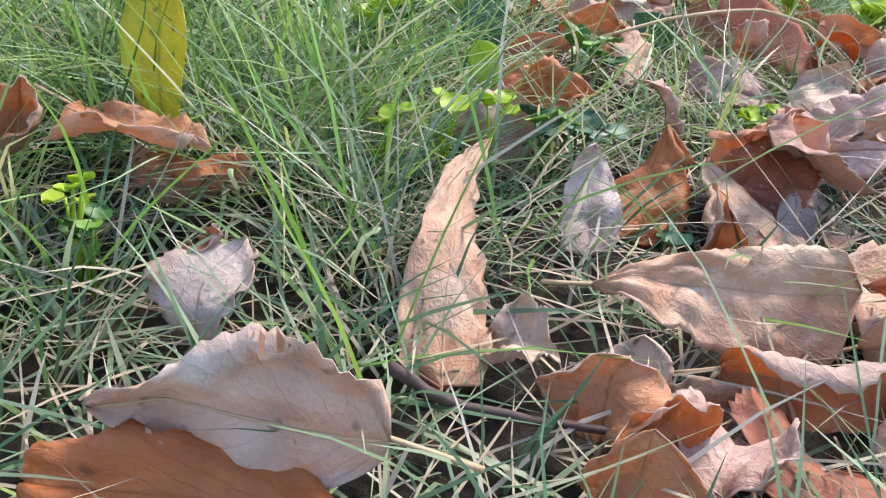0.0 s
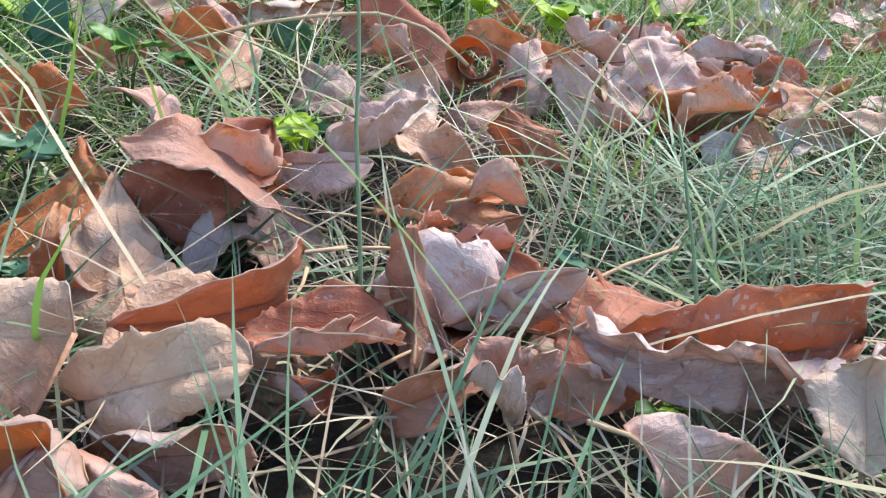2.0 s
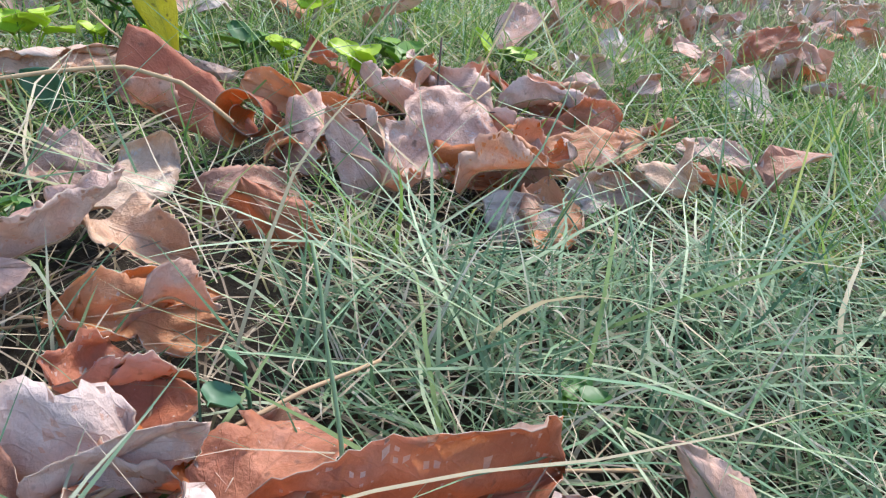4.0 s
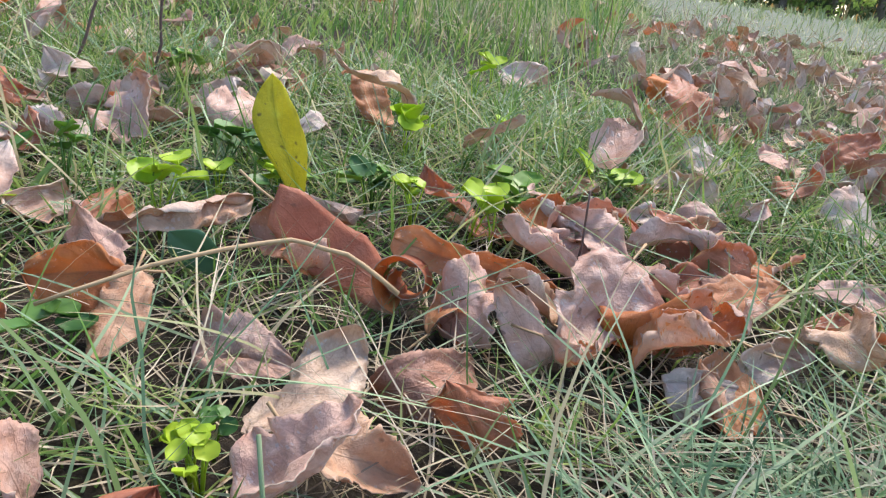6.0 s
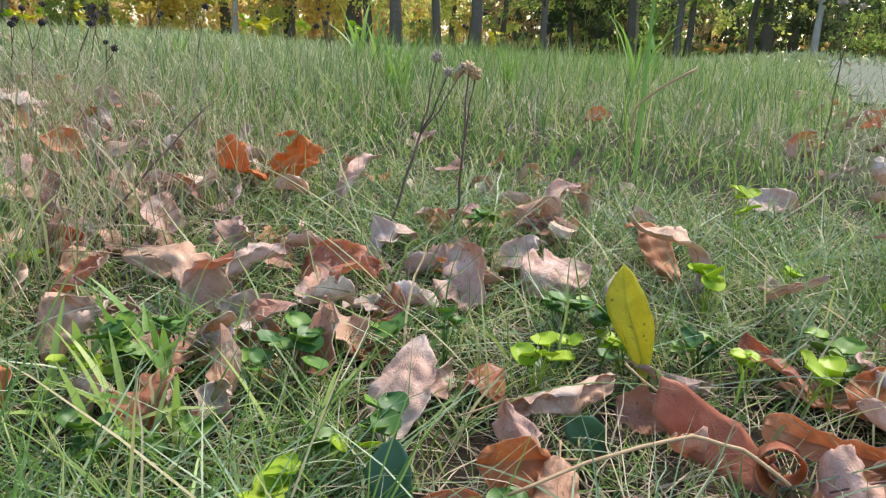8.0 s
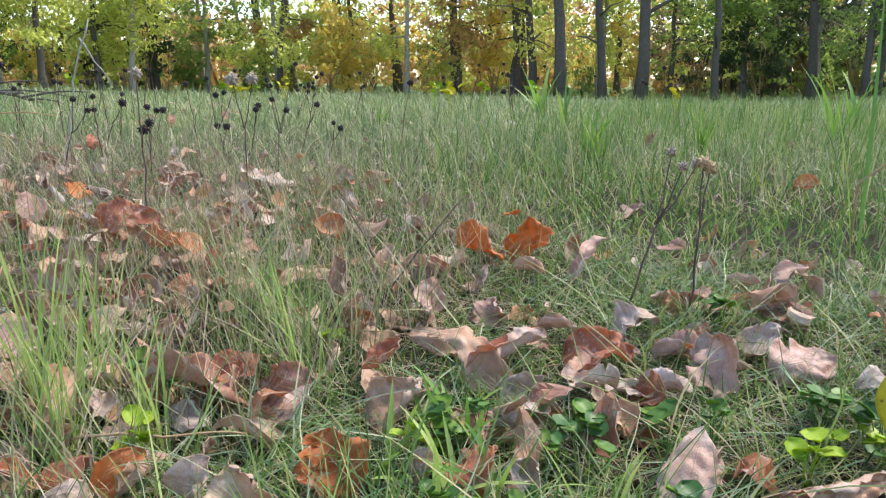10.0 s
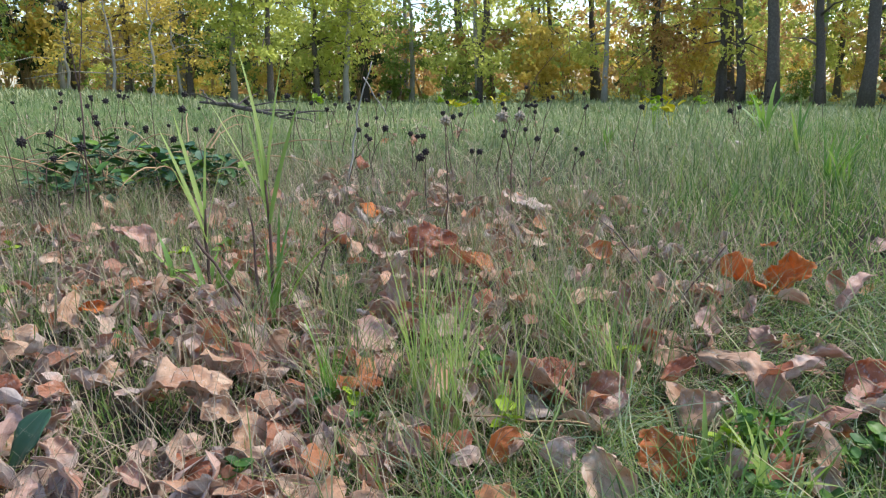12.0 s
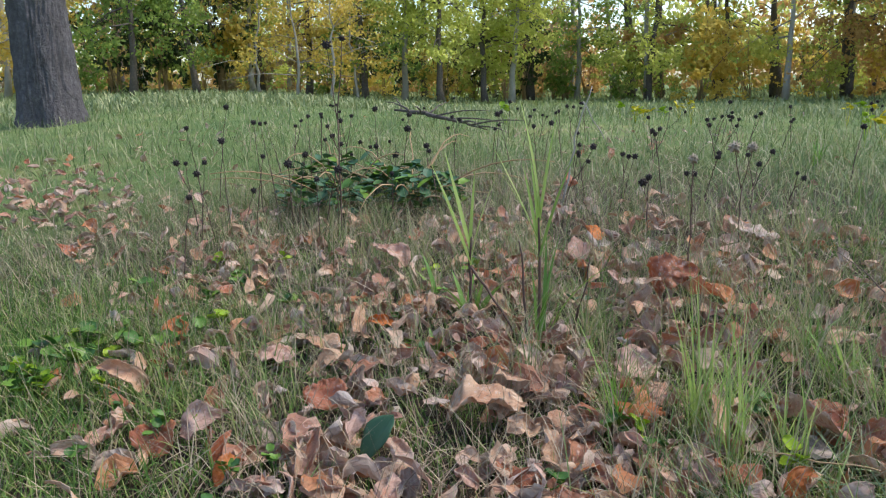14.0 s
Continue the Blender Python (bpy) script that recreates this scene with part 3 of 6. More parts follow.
def beside_leaves(x, y):
    """Grass is pressed down where a leaf lies on it."""
    H = np.array(HEROES)
    near = np.full(len(x), 9.0)
    for hx, hy in H:
        near = np.minimum(near, np.hypot(x - hx, y - hy))
    free = np.clip((np.hypot(x + .1, y) - .55) / .3, 0, 1) * .45
    return np.maximum(free, np.where(near < .022, .06, np.clip((near / .07) ** 1.3, .16, 1)))


def near_share(x, y):
    """1 within the close stretch of the lawn, fading out over its rim."""
    d = np.minimum(np.minimum(.9 - x, x + .95), 1.45 - y)
    return np.clip(d / .3 + .25 * np.sin(x * 17 + 5 * np.sin(y * 11)), 0, 1)


def build_grass():
    rng = np.random.default_rng(11)
    # dense sward close to the path
    n = 37000
    x, y = rng.uniform(-.95, .9, n), rng.uniform(.03, 1.45, n)
    keep = (beside_leaves(x, y) > rng.uniform(.0, .55, n)) & (near_share(x, y) > rng.random(n))
    x, y = x[keep], y[keep]
    n = len(x)
    tall = np.clip((y + .04) / .25, .4, 1) * np.where((x < -.2) & (y < .42), 1.35, .75) * np.where(rng.random(n) < .06, 1.7, 1)
    tall = tall * (.45 + .55 * beside_leaves(x, y))
    ln, wd = rng.uniform(.05, .14, n) * tall, rng.uniform(.001, .0027, n)
    sage = (y < .55) & (x > -.16 - .25 * np.sin(y * 9))
    for ok, mat in ((sage, GRASS), (~sage, LAWN)):
        m = int(ok.sum())
        blade_mesh("grass", x[ok], y[ok], ln[ok], wd[ok], rng.uniform(0, 6.28, m),
                   rng.uniform(.35, 1.4, m), rng.uniform(.0, .9, m), 4, [mat], "fine green lawn grass mixed with dry blades", 0, rng)
    # short young grass close by
    n = 6000
    x, y = rng.uniform(-.55, .45, n), rng.uniform(.04, .4, n)
    keep = beside_leaves(x, y) > rng.uniform(.0, .5, n)
    x, y = x[keep], y[keep]
    n = len(x)
    blade_mesh("young_grass", x, y, rng.uniform(.03, .09, n), rng.uniform(.0010, .0022, n), rng.uniform(0, 6.28, n),
               rng.uniform(.5, 1.4, n), rng.uniform(.0, .5, n), 4, [GRASS], "short young green grass blades", 0, rng)
    # long blades lying over the mat
    n = 10500
    x, y = rng.uniform(-.85, .8, n), rng.uniform(.22, 1.3, n)
    keep = (beside_leaves(x, y) > rng.uniform(.2, .9, n)) & ((y < .6) | (rng.random(n) < .35))
    x, y = x[keep], y[keep]
    n = len(x)
    blade_mesh("long_grass", x, y, rng.uniform(.09, .19, n) * np.clip((y + .1) / .35, .5, 1), rng.uniform(.0010, .0026, n), rng.uniform(0, 6.28, n),
               rng.uniform(.85, 1.45, n), rng.uniform(.0, .5, n), 5, [SAGE], "long pale green blades lying across the lawn", .004, rng)
    # long single blades that cross one another above the sward
    n = 700
    x, y = rng.uniform(-.55, .05, n), rng.uniform(.12, .55, n)
    keep = (y < .14 + .35 * (.05 - x) + .1) | (rng.random(n) < .35)
    keep &= beside_leaves(x, y) > rng.uniform(.1, .5, n)
    x, y = x[keep], y[keep]
    n = len(x)
    for ok, mat in ((x < -.12, LUSH), (x >= -.12, SAGE)):
        m = int(ok.sum())
        blade_mesh("crossing_blades", x[ok], y[ok], rng.uniform(.07, .15, m), rng.uniform(.0014, .0028, m), rng.uniform(0, 6.28, m),
                   rng.uniform(.25, 1.15, m), rng.uniform(-.1, .7, m), 6, [mat], "long single green blades crossing above the lawn", 0, rng)
    n = 300
    x, y = rng.uniform(-.5, .45, n), rng.uniform(.2, .55, n)
    blade_mesh("lying_straws", x, y, rng.uniform(.06, .14, n), rng.uniform(.0006, .0012, n), rng.uniform(0, 6.28, n),
               rng.uniform(.9, 1.4, n), rng.uniform(.0, .5, n), 5, [STRAW], "thin pale straws lying over leaves and grass", .012, rng)
    # broad young blades arching over
    n = 150
    x, y = rng.uniform(-.8, .3, n), rng.uniform(.25, 1.0, n)
    blade_mesh("arching_grass", x, y, rng.uniform(.10, .24, n), rng.uniform(.0018, .0034, n), rng.uniform(0, 6.28, n),
               rng.uniform(.45, 1.1, n), rng.uniform(.2, .9, n), 7, [WISP], "broad yellow-green blades arching over the leaves", 0, rng)
    # lying straw
    n = 11000
    x, y = rng.uniform(-.85, .8, n), rng.uniform(.0, 1.5, n)
    blade_mesh("thatch", x, y, rng.uniform(.04, .11, n), rng.uniform(.0008, .0016, n), rng.uniform(0, 6.28, n),
               rng.uniform(1.1, 1.5, n), rng.uniform(0, .4, n), 3, [STRAW], "matted dry straw between the grass", .003, rng)
    # lawn out to the far side, thinning with distance
    n = 128000
    r = .5 * (15 / .5) ** rng.uniform(0, 1, n)
    a = np.radians(rng.uniform(-42, 108, n))
    x, y = -.25 - r * np.sin(a), -.35 + r * np.cos(a)
    ok = ((near_share(x, y) < rng.random(n)) | (y < -.2)) & (r > .45) & (~on_path(x, y) | (rng.random(n) < .22))
    x, y, r = x[ok], y[ok], r[ok]
    n = len(x)
    patch = .75 + .5 * np.sin(x * 2.1 + 1) * np.cos(y * 1.7) + .25 * np.sin(x * .7 - y)
    thin = np.exp(-(((x + 1.9) / 1.1) ** 2 + ((y - .1) / .7) ** 2))
    ln = rng.uniform(.05, .15, n) * np.where(rng.random(n) < .05, 1.6, 1) * np.clip(patch, .6, 1.3) * (1 - .2 * thin)
    drift = np.array([leaf_density(p, q) for p, q in zip(x, y)])
    ln = ln * (1 - .5 * np.clip(drift, 0, 1))
    bl = beside_leaves(x, y)
    ln = np.where(r < 3, ln * .85 * np.where(bl > rng.uniform(.05, .7, n), .4 + .6 * bl, .1), ln)
    wd = .0017 + .0013 * r ** .8 * rng.uniform(.6, 1.2, n)
    for ok, mat in ((r < 2.4 + .8 * np.sin(x * 2.3) * np.cos(y * 1.9), LAWN), (r >= 2.4 + .8 * np.sin(x * 2.3) * np.cos(y * 1.9), LAWN_DRY)):
        m = int(ok.sum())
        blade_mesh("lawn", x[ok], y[ok], ln[ok], wd[ok], rng.uniform(0, 6.28, m),
                   rng.uniform(.05, 1.0, m), rng.uniform(.2, 1.4, m), 3 if mat is LAWN else 2, [mat], "green lawn grass with dry stems", 0, rng)
    # the rest of the lawn, behind and beside
    n = 21000
    r = .3 * (16 / .3) ** rng.uniform(0, 1, n)
    a = np.radians(rng.uniform(100, 322, n))
    x, y = -.25 - r * np.sin(a), -.35 + r * np.cos(a)
    r = np.hypot(x, y)
    ok = (y < .0) | (x > .8)
    x, y, r = x[ok], y[ok], r[ok]
    n = len(x)
    blade_mesh("lawn", x, y, rng.uniform(.05, .12, n) * np.where((np.abs(x) < .7) & (y > -.6), .5, 1), .003 + .0024 * r ** .8 * rng.uniform(.6, 1.2, n), rng.uniform(0, 6.28, n),
               rng.uniform(.2, 1.2, n), rng.uniform(.2, 1.4, n), 2, [LAWN], "green lawn grass with dry stems", 0, rng)
    # straw under the leaf drifts
    n = 15000
    r = .6 * (6 / .6) ** rng.uniform(0, 1, n)
    a = np.radians(rng.uniform(-30, 105, n))
    x, y = -.25 - r * np.sin(a), -.35 + r * np.cos(a)
    ok = (x < -.75) | (r > 2.2)
    x, y, r = x[ok], y[ok], r[ok]
    n = len(x)
    blade_mesh("dry_stems", x, y, rng.uniform(.06, .16, n), .001 + .0007 * r, rng.uniform(0, 6.28, n),
               rng.uniform(.4, 1.4, n), rng.uniform(0, .8, n), 3, [STRAW], "dry grass stems lying in the lawn", .002, rng)
    # thin tufts that grow up through the drifts
    m = 420
    cx, cy = rng.uniform(-3.6, -.8, m), rng.uniform(-.85, 1.7, m)
    cy = np.where(cy > -.2 + .25 * (cx + 1.4), cy, cy + 1.3)
    who = rng.integers(0, m, 10500)
    n = len(who)
    vigour = rng.uniform(.5, 1.35, m) ** 1.5
    x, y = cx[who] + rng.normal(0, .03, n), cy[who] + rng.normal(0, .03, n)
    blade_mesh("grass_wisps", x, y, rng.uniform(.07, .17, n) * vigour[who], rng.uniform(.0012, .0026, n), rng.uniform(0, 6.28, n),
               rng.uniform(.02, .6, n), rng.uniform(.1, 1.1, n), 5, [WISP], "thin tufts of grass growing through fallen leaves", 0, rng)
    n = 6000
    x, y = rng.uniform(-3.4, -.8, n), rng.uniform(-.8, 1.6, n)
    ok = (y > -.15 + .25 * (x + 1.4)) | (rng.random(n) < .25)
    x, y = x[ok], y[ok]
    n = len(x)
    blade_mesh("bleached_stems", x, y, rng.uniform(.08, .22, n), rng.uniform(.0009, .0017, n), rng.uniform(0, 6.28, n),
               rng.uniform(.1, 1.2, n), rng.uniform(-.3, .8, n), 4, [STRAW], "thin bleached grass stems over the fallen leaves", 0, rng)
    # greener turf where few leaves lie
    n = 9000
    x, y = rng.normal(-2.15, .35, n), rng.normal(-.45, .28, n)
    blade_mesh("green_turf", x, y, rng.uniform(.04, .11, n), rng.uniform(.0016, .0036, n), rng.uniform(0, 6.28, n),
               rng.uniform(.05, .9, n), rng.uniform(.2, 1.2, n), 4, [LAWN], "dense green turf between the leaf drifts", 0, rng)
    # taller grass beside the path
    n = 4200
    x, y = rng.uniform(-1.6, .55, n), rng.uniform(1.7, 5.5, n)
    ok = x < .35 + .12 * (y - 3)
    x, y = x[ok], y[ok]
    n = len(x)
    blade_mesh("tall_grass", x, y, rng.uniform(.10, .24, n), rng.uniform(.002, .0042, n), rng.uniform(0, 6.28, n),
               rng.uniform(.02, .5, n), rng.uniform(.1, 1.0, n), 4, [LAWN], "taller loose green grass beside the path", 0, rng)
    # far meadow
    n = 38000
    r = 9 * (42 / 9) ** rng.uniform(0, 1, n)
    a = np.radians(rng.uniform(-45, 112, n))
    x, y = -.25 - r * np.sin(a), -.35 + r * np.cos(a)
    ok = ~on_path(x, y) | (rng.random(n) < .25)
    x, y, r = x[ok], y[ok], r[ok]
    n = len(x)
    blade_mesh("meadow", x, y, rng.uniform(.08, .2, n), .005 + .0018 * r, rng.uniform(0, 6.28, n),
               rng.uniform(.0, .9, n), rng.uniform(.2, 1.2, n), 2, [GRASS_FAR], "far meadow grass, green and straw-coloured", 0, rng)


# ---- woods ----
def foliage(n, centre_fn, size, rng):
    """n small leaves as folded quads, placed by centre_fn."""
    c = centre_fn(n)
    d = rng.normal(0, 1, (n, 3))
    d /= np.linalg.norm(d, axis=1, keepdims=True)
    e = np.cross(d, rng.normal(0, 1, (n, 3)))
    e /= np.linalg.norm(e, axis=1, keepdims=True)
    s = (size * rng.uniform(.5, 1.3, n))[:, None]
    f = np.cross(d, e) * s * .15
    V = np.stack([c - d * s * .6, c + e * s * .38 + f, c + d * s * .6, c - e * s * .38 + f], 1).reshape(-1, 3)
    F = (np.arange(n)[:, None] * 4 + np.array([[0, 1, 2, 3]]))
    return V, [tuple(q) for q in F.tolist()]


LEAF_COLOURS = {
    "green": [(0, (.11, .19, .05)), (.5, (.26, .37, .09)), (1, (.46, .52, .14))],
    "lime": [(0, (.34, .40, .09)), (.5, (.60, .63, .16)), (1, (.80, .79, .26))],
    "yellow": [(0, (.50, .36, .08)), (.5, (.76, .58, .14)), (1, (.87, .74, .25))],
    "orange": [(0, (.34, .20, .08)), (.5, (.60, .38, .15)), (1, (.74, .56, .24))],
    "brown": [(0, (.17, .12, .08)), (.5, (.38, .28, .16)), (1, (.58, .48, .27))],
    # dark: leaf green with the wood's deep shade put into the colour
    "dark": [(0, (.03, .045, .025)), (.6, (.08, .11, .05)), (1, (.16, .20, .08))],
}
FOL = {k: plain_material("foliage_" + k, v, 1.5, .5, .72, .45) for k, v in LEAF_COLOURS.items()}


def tree(x, y, height, radius, colour, seed, bark, low=2.6, lean=(0, 0), label="", crown_leaves=800, limbs=16, drop=0.0, leaf_size=.2, clump=1.3):
    rng = np.random.default_rng(seed)
    root = new("tree", None)
    root.empty_display_size = .3
    root.location = (x, y, gz(x, y) - .05)
    tagged(root, label, "tree", "trees of the wood")
    pts, rad, bits = [], [], []
    wob = rng.normal(0, .05, (12, 2)).cumsum(0) * .8
    for i in range(12):
        s = i / 11
        pts.append((lean[0] * s * height + wob[i, 0], lean[1] * s * height + wob[i, 1], s * height))
        rad.append(radius * (1 - .82 * s) * (1.3 if i == 0 else 1))
    bits.append(tube(pts, rad, 9))
    heads = []
    for _ in range(limbs):
        i = rng.integers(2, 11)
        p = Vector(pts[i])
        if p.z < low or (not drop and p.z < 3.6 and rng.random() < .6):
            continue
        a, l = rng.uniform(0, 6.28), rng.uniform(.8, 2.2) * (1.2 - i / 14)
        q = p + Vector((math.cos(a) * l, math.sin(a) * l, rng.uniform(.2, 1.0) - drop * l))
        bits.append(tube([p, (p + q) / 2 + Vector((0, 0, .12)), q], [rad[i] * .4, rad[i] * .25, .008], 4))
        heads += [q, (p + q) / 2]
    heads += [Vector(pts[-1]), Vector(pts[-2])]
    part("trunk", mesh_of("trunk", *joined(bits), [bark]), root)
    H = np.array([tuple(h) for h in heads])

    def centres(n):
        sprays = H[rng.integers(0, len(H), n // 28)] + rng.normal(0, 1, (n // 28, 3)) * np.array([.45, .45, .28]) * clump
        return sprays[rng.integers(0, len(sprays), n)] + rng.normal(0, 1, (n, 3)) * np.array([.17, .17, .10])
    v, f = foliage(crown_leaves, centres, leaf_size, rng)
    part("crown", mesh_of("crown", v, f, [FOL[colour]], smooth=False), root)
    return root


def shrub(x, y, height, spread, colour, seed, leaves=850, size=.155, label="", base=.0):
    rng = np.random.default_rng(seed)
    root = new("shrub", None)
    root.location = (x, y, gz(x, y) - .05)
    tagged(root, label, "shrub", "undergrowth of the wood")
    heads = []
    for _ in range(7):
        a, l, hh = rng.uniform(0, 6.28), rng.uniform(.2, 1) * spread, rng.uniform(.55, 1) * height
        q = Vector((math.cos(a) * l, math.sin(a) * l, hh))
        m = Vector((q.x * .35, q.y * .35, hh * .55))
        part("stem", mesh_of("stem", *tube([(rng.normal(0, .08), rng.normal(0, .08), 0), m, q], [.025, .016, .005], 4), [TWIG]), root)
        heads += [q, (q + m) / 2, m, Vector((q.x * .8, q.y * .8, hh * rng.uniform(.15, .5) + base))]
    H = np.array([tuple(h) for h in heads])

    def centres(n):
        sprays = H[rng.integers(0, len(H), n // 20)] + rng.normal(0, 1, (n // 20, 3)) * np.array([spread * .26, spread * .26, height * .12])
        c = sprays[rng.integers(0, len(sprays), n)] + rng.normal(0, 1, (n, 3)) * np.array([.14, .14, .09])
        c[:, 2] = np.abs(c[:, 2])
        return c
    v, f = foliage(leaves, centres, size, rng)
    part("crown", mesh_of("crown", v, f, [FOL[colour]], smooth=False), root)
    return root


def polar(az, r):
    a = radians(az)
    return -.25 - r * math.sin(a), -.3 + r * math.cos(a)


def build_woods():
    rng = random.Random(5)
    names = {"green": "tall green-leaved tree at the wood's edge", "lime": "slender tree with yellow-green autumn leaves",
             "yellow": "slender tree with golden yellow leaves", "orange": "tree with orange-brown autumn leaves", "dark": "dark green tree at the wood's edge, shade put into its leaf colour"}
    protos = {}
    for i, c in enumerate(("green", "lime", "yellow", "orange")):
        protos[c] = [tree(-6 - i * 9, 60 + 4 * j, 10 + j, .11 + .05 * j, c, 20 + i * 3 + j, BARK if j else BARK_PALE, 1.5, label=names[c]) for j in (0, 1)]

    def put(p, x, y, turn, s):
        m = Matrix.LocRotScale((x, y, gz(x, y) - .05), Euler((rng.gauss(0, .015), rng.gauss(0, .015), turn)), None)
        if -x < y:
            away = Vector((x, y, 0)).normalized()
            m = Matrix.Translation(m.translation) @ Matrix.Rotation(radians(-3.5), 4, away) @ Matrix.Translation(-m.translation) @ m
        o = copy_thing(p, m)
        o.scale = (s, s, s * rng.uniform(.95, 1.15))
        return o
    # single trunks along the edge of the wood
    for x, y, s, c in ((-5.9, 21, 1.05, "green"), (-8.55, 22, 1.15, "lime"), (-7.42, 22.3, .85, "green"), (-13.2, 24, .95, "green"), (-15.8, 24, .8, "lime"),
                       (-9.9, 22.8, .9, "green"), (-10.6, 23.4, .7, "lime"), (-11.6, 26, .8, "orange"), (-4.2, 23, .7, "green"), (-19.5, 22.5, 1.0, "lime"),
                       (-20.4, 21.8, 1.1, "green"), (-18.2, 24, .6, "yellow"), (-23, 19, .8, "lime"), (-2, 25, .9, "green"), (2, 26, 1.1, "green"), (-.5, 24, .7, "orange")):
        put(protos[c][1], x, y, rng.uniform(0, 6), s)
    # the wood behind
    for k in range(46):
        az = -28 + 128 * (k + rng.random()) / 46
        x, y = polar(az, rng.uniform(26, 40))
        c = rng.choice(("green", "lime", "lime", "yellow", "orange") if az > 5 else ("green", "green", "lime"))
        put(protos[c][rng.random() < .5], x, y, rng.uniform(0, 6), rng.uniform(.6, 1.05))
    labels = {"green": "green leafy shrub at the wood's edge", "lime": "yellow-green shrub at the wood's edge", "yellow": "golden yellow shrub at the wood's edge",
              "orange": "orange-brown shrub between the trunks", "brown": "leafless brown thicket between the trunks", "dark": "dark thicket with the wood's deep shade put into its leaf colour"}
    sp = {c: [shrub(40 + 5 * i, 70 + 5 * j, 2.6 + .7 * j, 1.5, c, 60 + 5 * i + j, label=labels[c]) for j in (0, 1)] for i, c in enumerate(labels)}
    for k in range(90):
        az = -30 + 132 * (k + rng.random()) / 90
        r = rng.uniform(25, 35)
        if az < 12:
            # dark shrubs stand in for the shade between the trunks
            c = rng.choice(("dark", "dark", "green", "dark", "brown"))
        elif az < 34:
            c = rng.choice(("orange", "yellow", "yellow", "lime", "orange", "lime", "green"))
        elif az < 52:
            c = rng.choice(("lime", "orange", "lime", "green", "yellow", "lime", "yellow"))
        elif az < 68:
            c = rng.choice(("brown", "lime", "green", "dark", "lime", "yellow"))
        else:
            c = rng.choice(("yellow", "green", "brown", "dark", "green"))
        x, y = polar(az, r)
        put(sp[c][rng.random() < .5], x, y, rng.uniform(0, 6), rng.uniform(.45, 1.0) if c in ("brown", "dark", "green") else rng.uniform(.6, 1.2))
    # the dark ones fill shaded openings with near-black leaf colour
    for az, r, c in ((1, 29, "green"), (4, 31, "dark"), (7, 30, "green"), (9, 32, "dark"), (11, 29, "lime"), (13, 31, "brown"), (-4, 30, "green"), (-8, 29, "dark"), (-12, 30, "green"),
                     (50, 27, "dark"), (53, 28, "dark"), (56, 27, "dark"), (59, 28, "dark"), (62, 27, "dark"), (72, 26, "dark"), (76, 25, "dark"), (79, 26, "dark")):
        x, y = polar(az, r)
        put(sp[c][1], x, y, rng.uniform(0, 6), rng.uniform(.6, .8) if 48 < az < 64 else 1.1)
    for p in [q for v in protos.values() for q in v] + [q for v in sp.values() for q in v]:
        x, y = polar(rng.uniform(0, 80), rng.uniform(33, 41))
        p.location = (x, y, gz(x, y) - .05)
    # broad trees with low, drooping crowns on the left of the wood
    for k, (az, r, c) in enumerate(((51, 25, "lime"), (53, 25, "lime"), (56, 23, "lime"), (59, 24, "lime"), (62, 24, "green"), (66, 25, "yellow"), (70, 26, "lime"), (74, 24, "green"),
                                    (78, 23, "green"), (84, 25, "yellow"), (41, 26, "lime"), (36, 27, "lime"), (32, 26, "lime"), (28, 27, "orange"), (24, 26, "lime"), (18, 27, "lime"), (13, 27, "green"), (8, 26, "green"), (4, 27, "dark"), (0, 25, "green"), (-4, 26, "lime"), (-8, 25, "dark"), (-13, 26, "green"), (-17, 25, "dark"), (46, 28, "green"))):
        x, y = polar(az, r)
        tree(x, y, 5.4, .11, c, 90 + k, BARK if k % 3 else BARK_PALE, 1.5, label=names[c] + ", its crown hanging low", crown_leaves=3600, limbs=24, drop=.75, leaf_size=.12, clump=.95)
    # golden saplings
    for k, (az, r) in enumerate(((67, 22), (64.5, 21.5), (62.5, 22.5), (69.5, 23))):
        x, y = polar(az, r)
        tree(x, y, 3.6 - .5 * (k % 3), .05, "yellow", 130 + k, BARK_PALE, .6, label="golden yellow sapling with a pale stem", crown_leaves=900, limbs=14, drop=.3, leaf_size=.09, clump=.75)
    # far woods closing the view
    g = np.random.default_rng(3)

    def band(n):
        a = np.radians(g.uniform(-40, 112, n // 25)[g.integers(0, n // 25, n)] + g.normal(0, .3, n))
        r = g.uniform(42, 52, n)
        z = np.abs(g.normal(0, 1, n)) * 1.5 * (1 + .5 * np.sin(a * 23) + .4 * np.sin(a * 57)) + (g.random(n) < .12) * g.uniform(0, 7, n)
        return np.stack([-r * np.sin(a), r * np.cos(a), z], 1)
    def upper(n):
        a = np.radians(g.uniform(-40, 112, n))
        r = g.uniform(40, 50, n)
        open_sky = np.exp(-((np.degrees(a) - 46) / 4) ** 2)
        z = 1.2 + (1 - .85 * open_sky) * np.abs(g.normal(0, 1, n)) * 3.6 * (1 + .5 * np.sin(a * 31) + .4 * np.sin(a * 71))
        return np.stack([-r * np.sin(a), r * np.cos(a), z], 1)
    v, f = foliage(20000, upper, .38, g)
    tagged(new("far_crowns", mesh_of("far_crowns", v, f, [FOL["lime"]], smooth=False)), "far yellow-green crowns behind the wood's edge", "woods", "", "stuff")
    # darkened leaf band behind the edge, in place of the wood's inner shade
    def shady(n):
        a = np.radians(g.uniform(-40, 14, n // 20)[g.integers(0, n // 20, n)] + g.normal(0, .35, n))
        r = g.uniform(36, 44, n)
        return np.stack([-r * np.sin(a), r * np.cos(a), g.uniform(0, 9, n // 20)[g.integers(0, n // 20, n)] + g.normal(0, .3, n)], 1)
